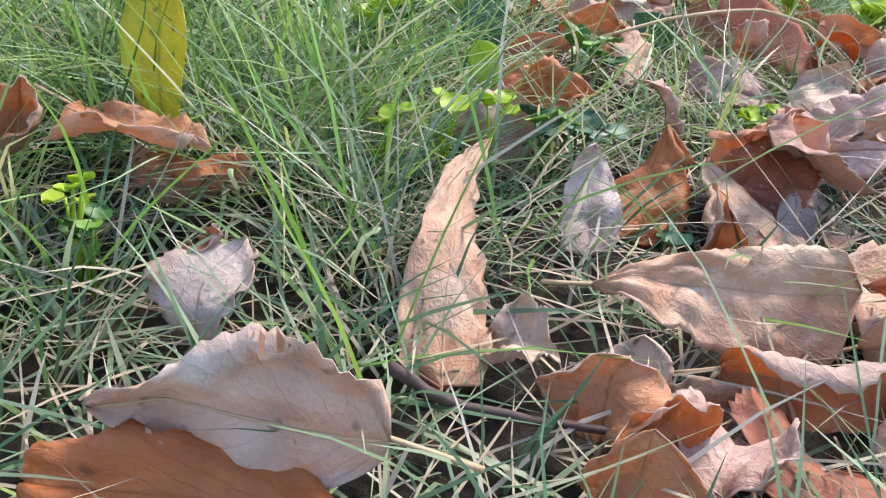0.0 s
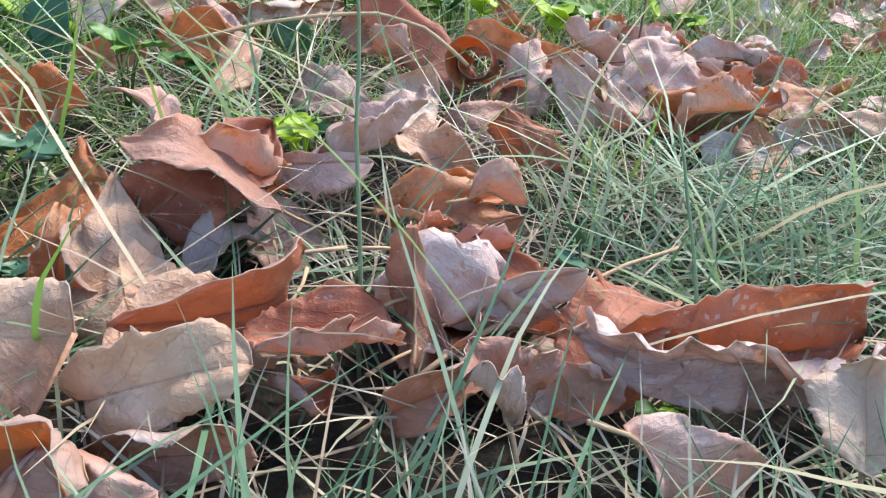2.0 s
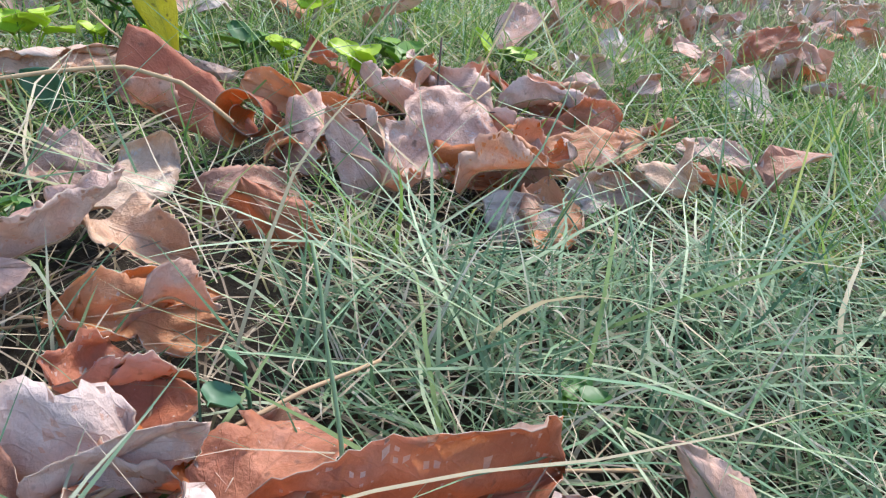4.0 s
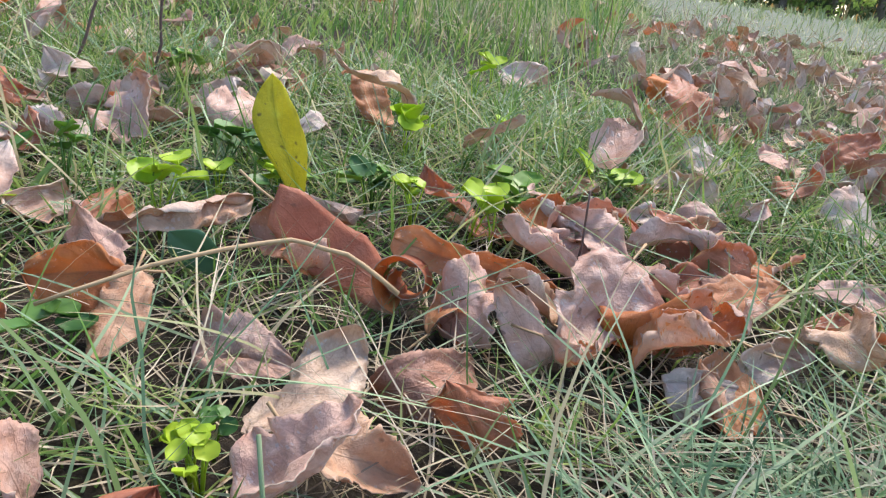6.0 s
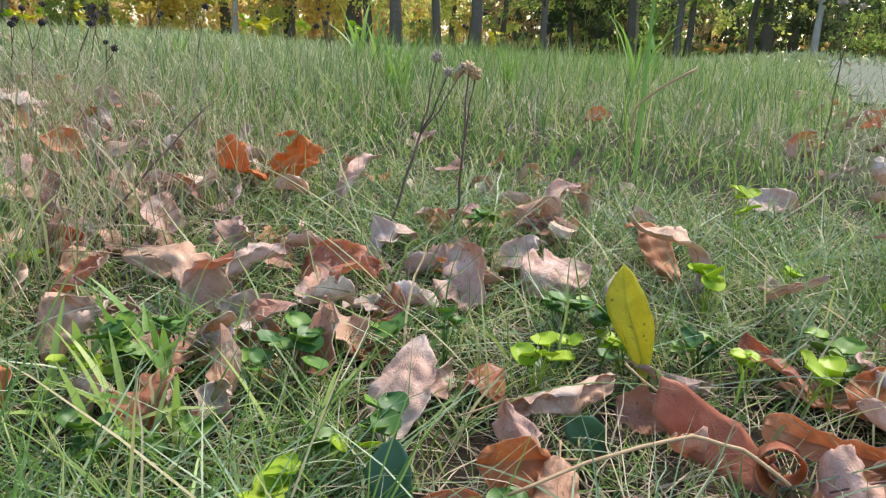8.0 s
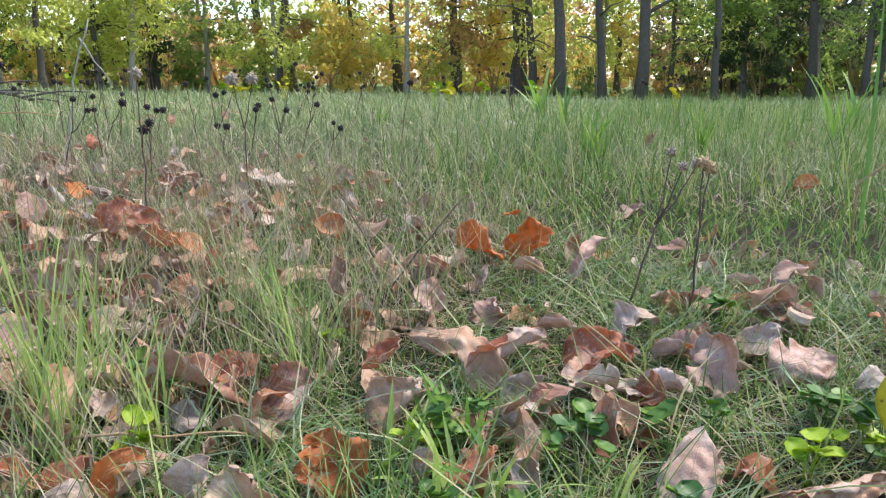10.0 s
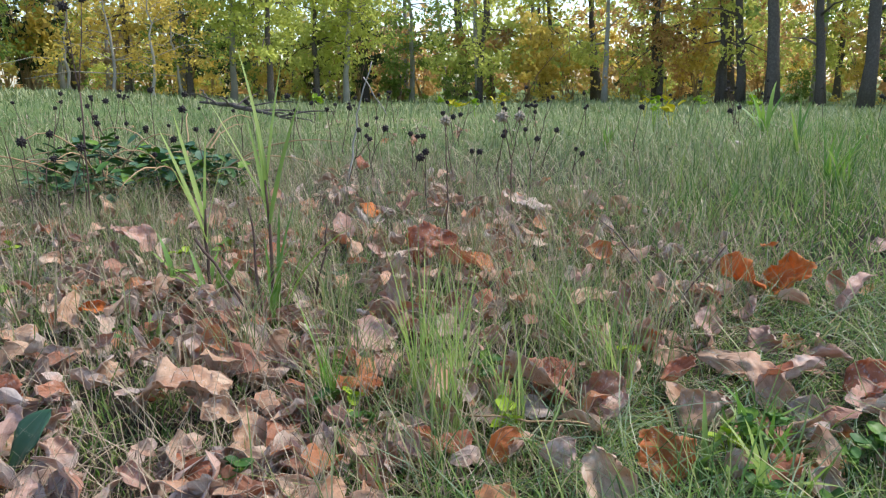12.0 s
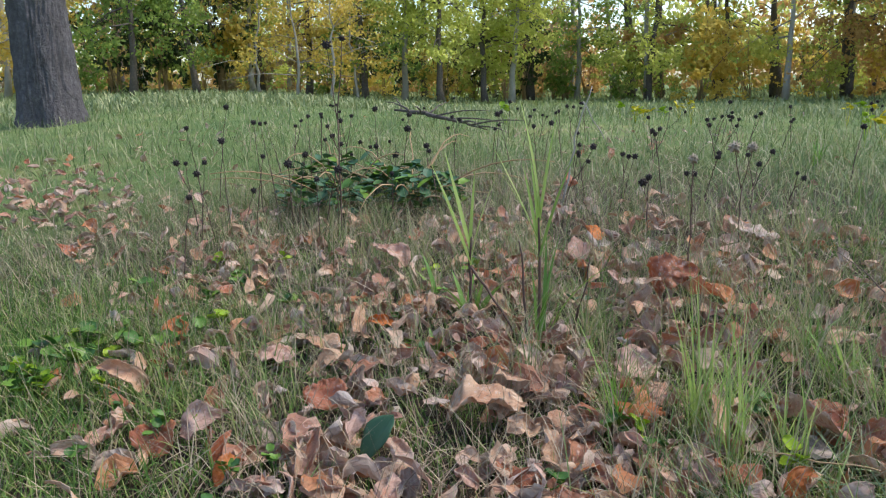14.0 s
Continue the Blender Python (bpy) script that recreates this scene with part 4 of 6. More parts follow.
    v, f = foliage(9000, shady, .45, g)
    tagged(new("far_crowns", mesh_of("far_crowns", v, f, [FOL["dark"]], smooth=False)), "far dark green crowns closing the wood, shade deepened in their colour", "woods", "", "stuff")
    v, f = foliage(20000, band, .42, g)
    tagged(new("far_woods", mesh_of("far_woods", v, f, [FOL["orange"]], smooth=False)), "far mixed woods closing the clearing", "woods", "", "stuff")


build_woods()


def big_trunk(x, y, radius, height):
    """Old tree with deep-ridged grey bark; its stem leaves the view at the top."""
    root = new("old_tree", None)
    root.location = (x, y, gz(x, y) - .05)
    tagged(root, "old tree with thick deep-ridged grey bark trunk", "tree")
    n, rows = 150, 120
    vs, fs = [], []
    for i in range(rows + 1):
        s = i / rows
        z = s * height
        base = radius * (1 + .2 * math.exp(-z * 3.5)) * (1 - .05 * z)
        for k in range(n):
            a = 2 * math.pi * k / n
            warp = noise.noise(Vector((math.cos(a) * 2, math.sin(a) * 2, z * 1.2))) * .35
            ridge = abs(math.sin((a + warp * 1.6) * 21 + 2 * noise.noise(Vector((a * 3, z * 3, 1))))) ** .7 * (.55 + .45 * noise.noise(Vector((math.cos(a) * 6, math.sin(a) * 6, z * 7))))
            cell = noise.noise(Vector((math.cos(a) * 9, math.sin(a) * 9, z * 4.5)))
            r = base + .04 * ridge + .018 * cell + .03 * math.cos(5 * a) * math.exp(-z * 3)
            vs.append((math.cos(a) * r - .05 * z, math.sin(a) * r, z))
    for i in range(rows):
        for k in range(n):
            k2 = (k + 1) % n
            fs.append((i * n + k, i * n + k2, (i + 1) * n + k2, (i + 1) * n + k))
    part("trunk", mesh_of("trunk", vs, fs, [BARK_DARK]), root)
    rng = np.random.default_rng(9)
    bits, heads = [], []
    for k in range(9):
        a = k * 2.4
        p = Vector((-.05 * height, 0, height - .3))
        q = p + Vector((math.cos(a) * 2.6, math.sin(a) * 2.6, rng.uniform(1, 4)))
        bits.append(tube([p, (p + q) / 2 + Vector((0, 0, .4)), q], [.13, .08, .02], 6))
        heads += [q, (p + q) / 2 + Vector((0, 0, .5))]
    part("limbs", mesh_of("limbs", *joined(bits), [BARK]), root)
    H = np.array([tuple(h) for h in heads])
    v, f = foliage(2500, lambda m: H[rng.integers(0, len(H), m)] + rng.normal(0, .7, (m, 3)), .16, rng)
    part("crown", mesh_of("crown", v, f, [FOL["lime"]], smooth=False), root)


big_trunk(-8.2, .42, .235, 5.2)


# ---- herbs ----
def herb(name, label, category, group=""):
    ob = new(name, None)
    ob.empty_display_size = .02
    return tagged(ob, label, category, group)


def round_leaf(w, l, cup, rng):
    """A rounded leaf from its stem at the origin along +y, two skins thick."""
    n = 7
    vs, fs = [], []
    for i in range(n):
        s = i / (n - 1)
        half = w / 2 * math.sqrt(max(0, 1 - (2 * s - 1) ** 2)) ** .8 + .0004
        for j in (-1, -.5, 0, .5, 1):
            vs.append((half * j, s * l, abs(j) ** 1.5 * cup * w + s * (1 - s) * .3 * l + rng.normal(0, .0004)))
    m = len(vs)
    vs += [(x, y, z - .0005) for x, y, z in vs]
    for i in range(n - 1):
        for j in range(4):
            a = i * 5 + j
            fs += [(a, a + 1, a + 6, a + 5), (a + 5 + m, a + 6 + m, a + 1 + m, a + m)]
    return vs, fs


def placed(vf, m):
    return [m @ Vector(v) for v in vf[0]], vf[1]


def clover(x, y, height, size, count, mat, seed, label):
    rng = np.random.default_rng(seed)
    root = herb("clover_plant", label, "plant", "clover among the grass")
    root.location = (x, y, gz(x, y))
    for k in range(count):
        a = rng.uniform(0, 6.28)
        d = rng.uniform(.3, 1) * size * .9 if count > 1 else 0
        top = Vector((math.cos(a) * d, math.sin(a) * d, height * rng.uniform(.75, 1.05)))
        stem = part("stem", mesh_of("stem", *tube([(0, 0, -.004), top * .5 + Vector((0, 0, .006)), top], [.0009, .0008, .0006], 4), [mat]), root)
        vf = round_leaf(size * rng.uniform(.8, 1.15), size, .16, rng)
        m = Matrix.LocRotScale(top, Euler((rng.uniform(-.2, .9), rng.uniform(-.3, .3), rng.uniform(0, 6.28))), None)
        part("leaf", mesh_of("leaf", *placed(vf, m), [mat]), stem)


for q in ((.004, .743, .04, .022, 2, LIME, 1), (-.012, 1.014, .045, .024, 2, LIME, 2), (-.051, 1.205, .06, .024, 2, LIME, 3),
          (-.173, .747, .035, .018, 5, CLOVER, 4), (-.105, .786, .035, .018, 5, CLOVER, 5), (-.117, .433, .025, .016, 4, LIME, 6), (-.114, .454, .02, .016, 4, CLOVER, 7),
          (.113, .901, .035, .022, 3, CLOVER, 8), (.019, .799, .03, .02, 4, CLOVER, 9), (-.22, .505, .02, .02, 3, CLOVER, 10), (-.105, .969, .04, .02, 3, LIME, 11),
          (-.281, .304, .045, .022, 3, LIME, 12), (-.259, .314, .04, .018, 3, LIME, 13), (-.216, .342, .03, .026, 4, DEEP, 14), (-.234, .33, .03, .026, 4, DEEP, 15)):
    clover(*q[:3], q[3] * (.62 if q[1] < .46 else 1), q[4], q[5], q[6] + 300, "small round lime-green clover leaves in the grass" if q[5] is LIME else "small dark green rounded leaves in the grass")
for q in ((-.365, .14, .03, .013, 5, CLOVER, 16), (-.38, .15, .035, .013, 4, LIME, 17), (-.229, .319, .035, .024, 3, CLOVER, 18), (-.31, .285, .035, .018, 4, LIME, 19),
          (-.165, .272, .012, .016, 2, DEEP, 20), (.053, .344, .035, .02, 2, DEEP, 21), (.17, .382, .025, .02, 3, CLOVER, 22), (-.107, .422, .03, .016, 5, LIME, 23),
          (.024, .3, .012, .014, 3, CLOVER, 24), (.091, .278, .012, .014, 4, CLOVER, 25), (-.344, .512, .035, .017, 4, LIME, 26), (-.38, .529, .03, .018, 5, CLOVER, 27),
          (-.444, .621, .04, .024, 4, CLOVER, 28), (-.239, .831, .035, .022, 4, CLOVER, 29), (-.017, .751, .045, .024, 3, LIME, 30), (-.109, .775, .035, .022, 4, CLOVER, 31)):
    clover(*q[:3], q[3] * (.62 if q[1] < .46 else 1), q[4], q[5], q[6] + 300, "small round lime-green clover leaves in the grass" if q[5] is LIME else "small dark green rounded leaves in the grass")
for q in ((-.477, .489, .03, .026, 4, CLOVER, 32), (.104, .908, .03, .03, 2, LIME, 33), (-.458, .648, .035, .03, 3, CLOVER, 34), (-.385, .696, .03, .03, 3, CLOVER, 35),
          (-.184, .763, .03, .024, 4, LIME, 36), (-.396, 1.05, .05, .026, 5, CLOVER, 37), (-.102, .927, .05, .026, 5, LIME, 38), (-.035, 1.341, .05, .026, 4, LIME, 39),
          (-.858, .714, .03, .024, 3, LIME, 40), (-1.942, -.361, .04, .03, 6, CLOVER, 41), (-1.985, -.506, .04, .03, 6, LIME, 42), (-1.566, .675, .03, .03, 3, DEEP, 43)):
    clover(*q[:3], q[3] * (.62 if q[1] < .46 else 1), q[4], q[5], q[6] + 300, "small round lime-green clover leaves in the grass" if q[5] is LIME else "small dark green rounded leaves in the grass")


def green_patches():
    """Low broad-leaved weeds where the leaves lie thin."""
    rng = np.random.default_rng(61)
    for cx, cy, s, n in ((-.36, .50, .045, 3), (-.43, .58, .05, 4), (-.2, .79, .06, 3), (.02, .77, .05, 2), (-.3, .68, .06, 2), (-2.08, -.46, .09, 18), (-2.1, -.32, .06, 8), (-1.62, -.38, .08, 6), (-2.1, -.15, .08, 5), (-1.35, -.28, .07, 4), (-1.05, .25, .1, 5), (-1.9, .45, .12, 6), (-.9, .5, .08, 5), (-.55, .52, .06, 5), (-2.4, .1, .15, 6)):
        for k in range(n):
            x, y = cx + rng.normal(0, s), cy + rng.normal(0, s)
            clover(x, y, rng.uniform(.03, .055), rng.uniform(.014, .026) * (1.5 if cx < -2 else 1), 5, CLOVER if k % 5 else LIME, int(rng.integers(1000, 9999)), "low green broad-leaved weed among fallen leaves")


green_patches()


def arc(p, q, sag=.0, n=9, wob=.0, seed=0):
    rng = np.random.default_rng(seed)
    p, q = Vector(p), Vector(q)
    return [p.lerp(q, i / (n - 1)) + Vector((rng.normal(0, wob), rng.normal(0, wob), 4 * sag * (i / (n - 1)) * (1 - i / (n - 1)))) for i in range(n)]


def upright_leaf(name, base, tip, width, mat, label, face=(0, -1, .2), curl=.45):
    """A long entire leaf that stands up out of the grass."""
    B, T = Vector(base), Vector(tip)
    ax = T - B
    L = ax.length
    ax.normalize()
    up = Vector(face)
    up = (up - ax * up.dot(ax)).normalized()
    v, f, fm, uv, mid = leaf_shape(L, width, curl, .04, "ellip", np.random.default_rng(int(L * 1e5)), 16, 8, .0006)
    ob = new(name, mesh_of(name, v, f, [mat, mat, mat], fm, uv))
    tagged(ob, label, "leaf")
    m = Matrix((ax.cross(up), ax, up)).transposed().to_4x4()
    m.translation = B
    ob.matrix_basis = m
    part("midrib", mesh_of("midrib", *tube([Vector(p) for p in mid], [.0013 - .0009 * i / len(mid) for i in range(len(mid))], 5), [LIME if mat is YELLOW_VEINED else mat]), ob)
    foot = m.inverted() @ Vector((base[0] + .004, base[1], gz(base[0], base[1]) - .004))
    part("stem", mesh_of("stem", *tube(arc(foot, (0, 0, 0), 0, 5, .0004, 3), [.0014, .0013, .0012, .0011, .001], 5), [LIME if mat is YELLOW_VEINED else mat]), ob)


upright_leaf("yellow_leaf", (-.155, .735, .062), (-.186, .738, .178), .038, YELLOW_VEINED, "bright yellow leaf standing upright in the grass")
upright_leaf("green_leaf", (-.296, .475, .04), (-.312, .497, .105), .034, DEEP, "broad dark green leaf standing in the grass")
upright_leaf("green_leaf", (-1.30, -.09, .02), (-1.285, -.03, .11), .06, DEEP, "broad dark green leaf among the fallen leaves")
upright_leaf("green_leaf", (-.172, .625, .05), (-.21, .61, .085), .03, DEEP, "broad dark green leaf standing in the grass")
upright_leaf("yellow_leaf", (-.395, .24, .03), (-.41, .25, .125), .035, YELLOW_VEINED, "yellow-green leaf standing among tall grass")
upright_leaf("yellow_leaf", (-.264, .356, .06), (-.285, .36, .09), .02, LIME, "small yellow-green leaf among the fallen leaves")


def tuft(x, y, height, width, count, seed, mat, label, spread=.35, droop=1.1, stem=0.0):
    """A clump of broad grass blades, each a folded strip."""
    rng = np.random.default_rng(seed)
    root = herb("grass_tuft", label, "grass", "broad grass tufts")
    root.location = (x, y, gz(x, y) - .005)
    if stem:
        part("stem", mesh_of("stem", *tube(arc((0, 0, 0), (0, 0, stem + .03), 0, 7, .002, seed), [.004, .0038, .0036, .0034, .003, .0026, .002], 6), [DARKTWIG]), root, "dark purplish stem")
    for k in range(count):
        a, le, dr = rng.uniform(0, 6.28), rng.uniform(.03, spread), rng.uniform(.1, 1) * droop
        L, w = height * rng.uniform(.55, 1.08), width * rng.uniform(.6, 1.1)
        p = Vector((rng.normal(0, .012), rng.normal(0, .012), 0)) if not stem else Vector((0, 0, stem * rng.uniform(.75, 1.1)))
        side = Vector((-math.sin(a), math.cos(a), rng.normal(0, .3))).normalized()
        vs, fs = [], []
        th = le
        for i in range(9):
            s = i / 8
            hw = side * (w / 2 * (min(1, .5 + 2.2 * s) * (1 - s ** 2.6) + .02))
            fold = Vector((-math.cos(a) * math.cos(th), -math.sin(a) * math.cos(th), math.sin(th))) * w * .18 * (1 - s)
            vs += [p - hw + fold, p, p + hw + fold]
            p = p + Vector((math.cos(a) * math.sin(th), math.sin(a) * math.sin(th), math.cos(th))) * (L / 8)
            th += dr / 8
            if i:
                o = (i - 1) * 3
                fs += [(o, o + 1, o + 4, o + 3), (o + 1, o + 2, o + 5, o + 4)]
        part("blade", mesh_of("blade", vs, fs, [mat]), root)


for q in ((-.584, .587, .13, .011, 9, .7), (-1.069, 2.4, .30, .012, 12, .35), (-2.04, 4.36, .38, .03, 7, .6), (-.981, .751, .13, .010, 5, .6),
          (-1.45, .43, .34, .011, 7, .3), (-1.857, .452, .15, .02, 3, .5), (-1.595, .266, .13, .018, 3, .6), (-.955, .747, .12, .004, 26, .6), (-1.1, .30, .22, .003, 30, .4),
          (-1.451, 3.228, .34, .02, 7, .5), (-1.004, 2.341, .24, .008, 16, .35), (-1.706, .469, .14, .02, 3, .6)):
    tuft(*q[:5], int(abs(q[0] * 1000)), LUSH, "tuft of broad bright green grass blades", q[5])
for q in ((-1.742, .442, .16, .016, 4, .5), (-1.085, .849, .12, .005, 18, .7), (-.557, .588, .10, .010, 6, .8), (-.597, .587, .13, .012, 4, .9),
          (-.527, .538, .12, .010, 4, .8), (-.62, .50, .16, .012, 4, 1.0), (-.36, 3.6, .45, .016, 7, .3), (-.30, 3.9, .40, .02, 6, .3), (-.75, 2.7, .26, .01, 12, .4), (-2.3, 3.0, .2, .01, 10, .5)):
    tuft(*q[:5], int(abs(q[0] * 1000)), LUSH, "tuft of broad bright green grass blades", q[5])


for k, (x, y, z, n) in enumerate(((-1.02, .406, .30, 44), (-.93, .36, .24, 30), (-.99, .46, .26, 26), (-.86, .42, .2, 22), (-.8, .6, .2, 20))):
    tuft(x, y, z, .0028, n, 1020 + k, YOUNG, "wispy tuft of thin pale green grass", .38, .9)
tuft(-1.46, .44, .26, .014, 8, 1460, YOUNG, "tall grass plant with green blades on a dark stem", .42, .3, .27)
tuft(-1.72, .45, .26, .012, 5, 1720, YOUNG, "tall grass plant with green blades on a dark stem", .45, .3, .18)
for k, (x, y, z, w, n) in enumerate(((-.535, .50, .13, .009, 6), (-.586, .506, .12, .008, 5), (-.496, .511, .12, .008, 5), (-.41, .543, .10, .009, 4), (-.94, .715, .15, .009, 3), (-.89, .741, .15, .008, 3), (-.357, .681, .08, .014, 2))):
    tuft(x, y, z, w, n, 2020 + k, YOUNG, "tuft of broad light green grass blades", .75, .9)
tuft(-.23, 1.6, .6, .009, 3, 231, LUSH, "tall bright green grass plant", .13)


def stalk(name, points, r0, r1, mat, label, category="stalk"):
    ob = new(name, mesh_of(name, *tube(points, [r0 + (r1 - r0) * i / (len(points) - 1) for i in range(len(points))], 6), [mat]))
    return tagged(ob, label, category)


stalk("twig", arc((-.235, .50, .075), (-.117, .578, .105), .006, 8, .0012, 1) + arc((-.108, .58, .104), (-.05, .585, .078), .006, 6, .001, 2), .0012, .0017, TWIG, "pale beige bent twig lying over leaves", "twig")
stalk("twig", arc((.0, .262, .034), (.092, .373, .055), .004, 10, .001, 3), .0014, .0008, TWIG, "thin orange-tan twig lying over a leaf", "twig")
stalk("twig", arc((-.245, .122, .036), (-.207, .127, .026), -.004, 7, .0006, 4) + arc((-.2, .128, .026), (-.165, .135, .026), .0, 5, .0006, 5), .0022, .0012, DARKTWIG, "thick dark leaf stalk on the ground", "twig")
stalk("twig", arc((.07, .684, .05), (.068, .69, .135), 0, 5, .0008, 6), .0011, .0008, DARKTWIG, "thin reddish stalk standing in the leaves", "twig")
stalk("twig", arc((-.02, .60, .07), (.16, .66, .095), .01, 9, .001, 7), .0008, .0005, DARKTWIG, "thin brown stem across the leaves", "twig")
stalk("twig", arc((.07, .50, .04), (.13, .46, .045), .004, 7, .0008, 8), .0012, .0009, DARKTWIG, "short brown stalk lying on grass", "twig")
stalk("grass_stalk", arc((-.021, .27, .018), (-.043, .30, .165), .0, 9, .0005, 9), .0009, .0006, GRASS, "tall thin grey-green grass stalk", "stalk")
stalk("grass_stalk", arc((.105, .29, .015), (.075, .33, .12), .006, 8, .0006, 10), .0009, .0006, GRASS, "thin green grass stalk", "stalk")
stalk("grass_stalk", arc((-.245, 1.6, .1), (-.24, 1.6, .25), 0, 6, .001, 16) + arc((-.232, 1.602, .262), (-.135, 1.62, .33), .004, 6, .001, 17), .0014, .0034, TWIG, "brown bent grass stalk", "stalk")
stalk("grass_stalk", arc((-.883, .848, .07), (-.80, 1.02, .26), .01, 9, .002, 11), .0022, .0010, DARKTWIG, "dark dry grass stalk leaning over", "stalk")
stalk("grass_stalk", arc((-.92, .92, .16), (-1.28, 1.28, .20), .02, 9, .002, 12), .0018, .0010, DARKTWIG, "dark dry stem lying across the grass", "stalk")
stalk("grass_stalk", arc((-1.463, .408, .05), (-1.52, .44, .30), .0, 9, .003, 13), .0040, .0016, DARKTWIG, "dark purplish weed stalk", "stalk")
stalk("grass_stalk", arc((-1.438, .505, .05), (-1.40, .53, .27), .0, 9, .003, 14), .0036, .0014, DARKTWIG, "dark purplish weed stalk", "stalk")
stalk("grass_stalk", arc((-1.50, .41, .10), (-1.60, .36, .24), .0, 7, .002, 15), .0024, .0030, DARKTWIG, "dark purplish weed stalk", "stalk")


stalk("dry_twig", arc((-2.38, 1.38, .17), (-2.36, 1.413, .428), 0, 6, .003, 18) + arc((-2.355, 1.42, .45), (-2.32, 1.459, .612), 0, 6, .003, 19), .004, .002, BARK_PALE, "pale bare forked twig standing in the grass", "twig")
stalk("dry_twig", arc((-2.343, 1.435, .556), (-2.287, 1.501, .418), .0, 7, .003, 20), .0026, .0018, BARK_PALE, "pale bare twig hanging from a standing twig", "twig")


stalk("twig", arc((-0.885, 0.352, 0.095), (-0.812, 0.393, 0.097), .004, 7, .001, 22) + arc((-0.805, 0.398, 0.097), (-0.743, 0.44, 0.098), .003, 6, .001, 23), .0016, .0011, TWIG, "thin tan twig lying over fallen leaves", "twig")


def seed_head(centre, r, mat, rng, parent, spikes=18):
    """A rough, knobbly head of many small bracts round a core."""
    bits = []
    for i in range(spikes):
        zz = 1 - 2 * (i + .5) / spikes
        a = i * 2.399
        d = Vector((math.cos(a) * math.sqrt(1 - zz * zz), math.sin(a) * math.sqrt(1 - zz * zz), zz))
        p = Vector(centre)
        bits.append(tube([p, p + d * r * .55, p + d * r * rng.uniform(.85, 1.25)], [r * .3, r * .34, r * .06], 4))
    part("seed_head", mesh_of("seed_head", *joined(bits), [mat]), parent)


def dried_flower(x, y, heads, r, mat, seed, label, stem=DARKTWIG, thick=.0016):
    """A dead weed: one stem that branches to its heads."""
    rng = np.random.default_rng(seed)
    root = herb("dried_flower", label, "dried flower", "dried flower stalks")
    g = gz(x, y) - .005
    root.location = (x, y, g)
    tops = [Vector(h) - Vector((x, y, g)) for h in heads]
    mean = sum(tops, Vector()) / len(tops)
    fork = Vector((mean.x * .55, mean.y * .55, mean.z * .62))
    part("stem", mesh_of("stem", *tube(arc((0, 0, 0), fork, .0, 6, .0015, seed), [thick * 1.2] * 6, 5), [stem]), root)
    for t in tops:
        arm = part("branch", mesh_of("branch", *tube(arc(fork, t, -.006, 6, .001, seed + 1), [thick, thick, thick * .9, thick * .8, thick * .7, thick * .7], 4), [stem]), root)
        seed_head(t, r * rng.uniform(.8, 1.15), mat, rng, arm)


dried_flower(-.53, 1.02, [(-.496, 1.121, .338), (-.475, 1.11, .318), (-.455, 1.115, .324)], .010, FLUFF, 1, "dried brown weed with fluffy pale seed heads")
dried_flower(-.44, 1.06, [(-.445, 1.11, .326), (-.436, 1.115, .318)], .012, TWIG, 2, "dried brown weed with papery tan heads")
dried_flower(-1.43, .90, [(-1.432, .899, .451)], .016, FLUFF, 3, "single pale dried flower head on thin stem")
dried_flower(-1.6, 1.35, [(-1.62, 1.33, .44), (-1.58, 1.36, .44)], .016, FLUFF, 4, "pair of pale dried flower heads")
dried_flower(.22, 2.3, [(.20, 2.28, .50), (.25, 2.30, .49)], .012, FLUFF, 5, "tall dried weed with pale heads")


def seed_field():
    """Black seed heads on thin stems over the left of the lawn."""
    rng = np.random.default_rng(21)
    k = 0
    for cx, cy, sx, sy, n, z0, z1 in ((-2.15, 1.75, .2, .25, 7, .12, .20), (-2.95, .5, .35, .35, 7, .12, .3), (-3.4, 1.2, .5, .4, 12, .15, .36), (-4.2, 2.6, .8, .6, 12, .15, .3),
                                      (-3.3, 3.2, .7, .6, 10, .15, .3), (-2.4, 4.0, .9, .8, 10, .15, .32), (-4.6, 4.6, 1.2, 1, 10, .2, .35), (-1.6, 5.5, 1.2, .9, 8, .2, .35), (-2.7, 2.4, .5, .5, 10, .14, .3), (-3.0, 1.65, .4, .3, 8, .14, .28)):
        for _ in range(n):
            x, y = cx + rng.normal(0, sx), cy + rng.normal(0, sy)
            hh = rng.uniform(z0, z1)
            lx, ly = rng.normal(0, .05, 2)
            tops = [(x + lx, y + ly, gz(x, y) + hh)]
            if rng.random() < .45:
                tops.append((x + lx + rng.normal(0, .035), y + ly + rng.normal(0, .035), gz(x, y) + hh * rng.uniform(.8, .98)))
            dried_flower(x, y, tops, rng.uniform(.010, .0155), SEED, 500 + k, "dead weed with black round seed heads", thick=.0017)
            k += 1


seed_field()
dried_flower(-2.6, 0.55, [(-2.698, 0.573, 0.767), (-2.672, 0.619, 0.788)], .015, SEED, 701, "tall dead weed with black seed heads", thick=.0022)
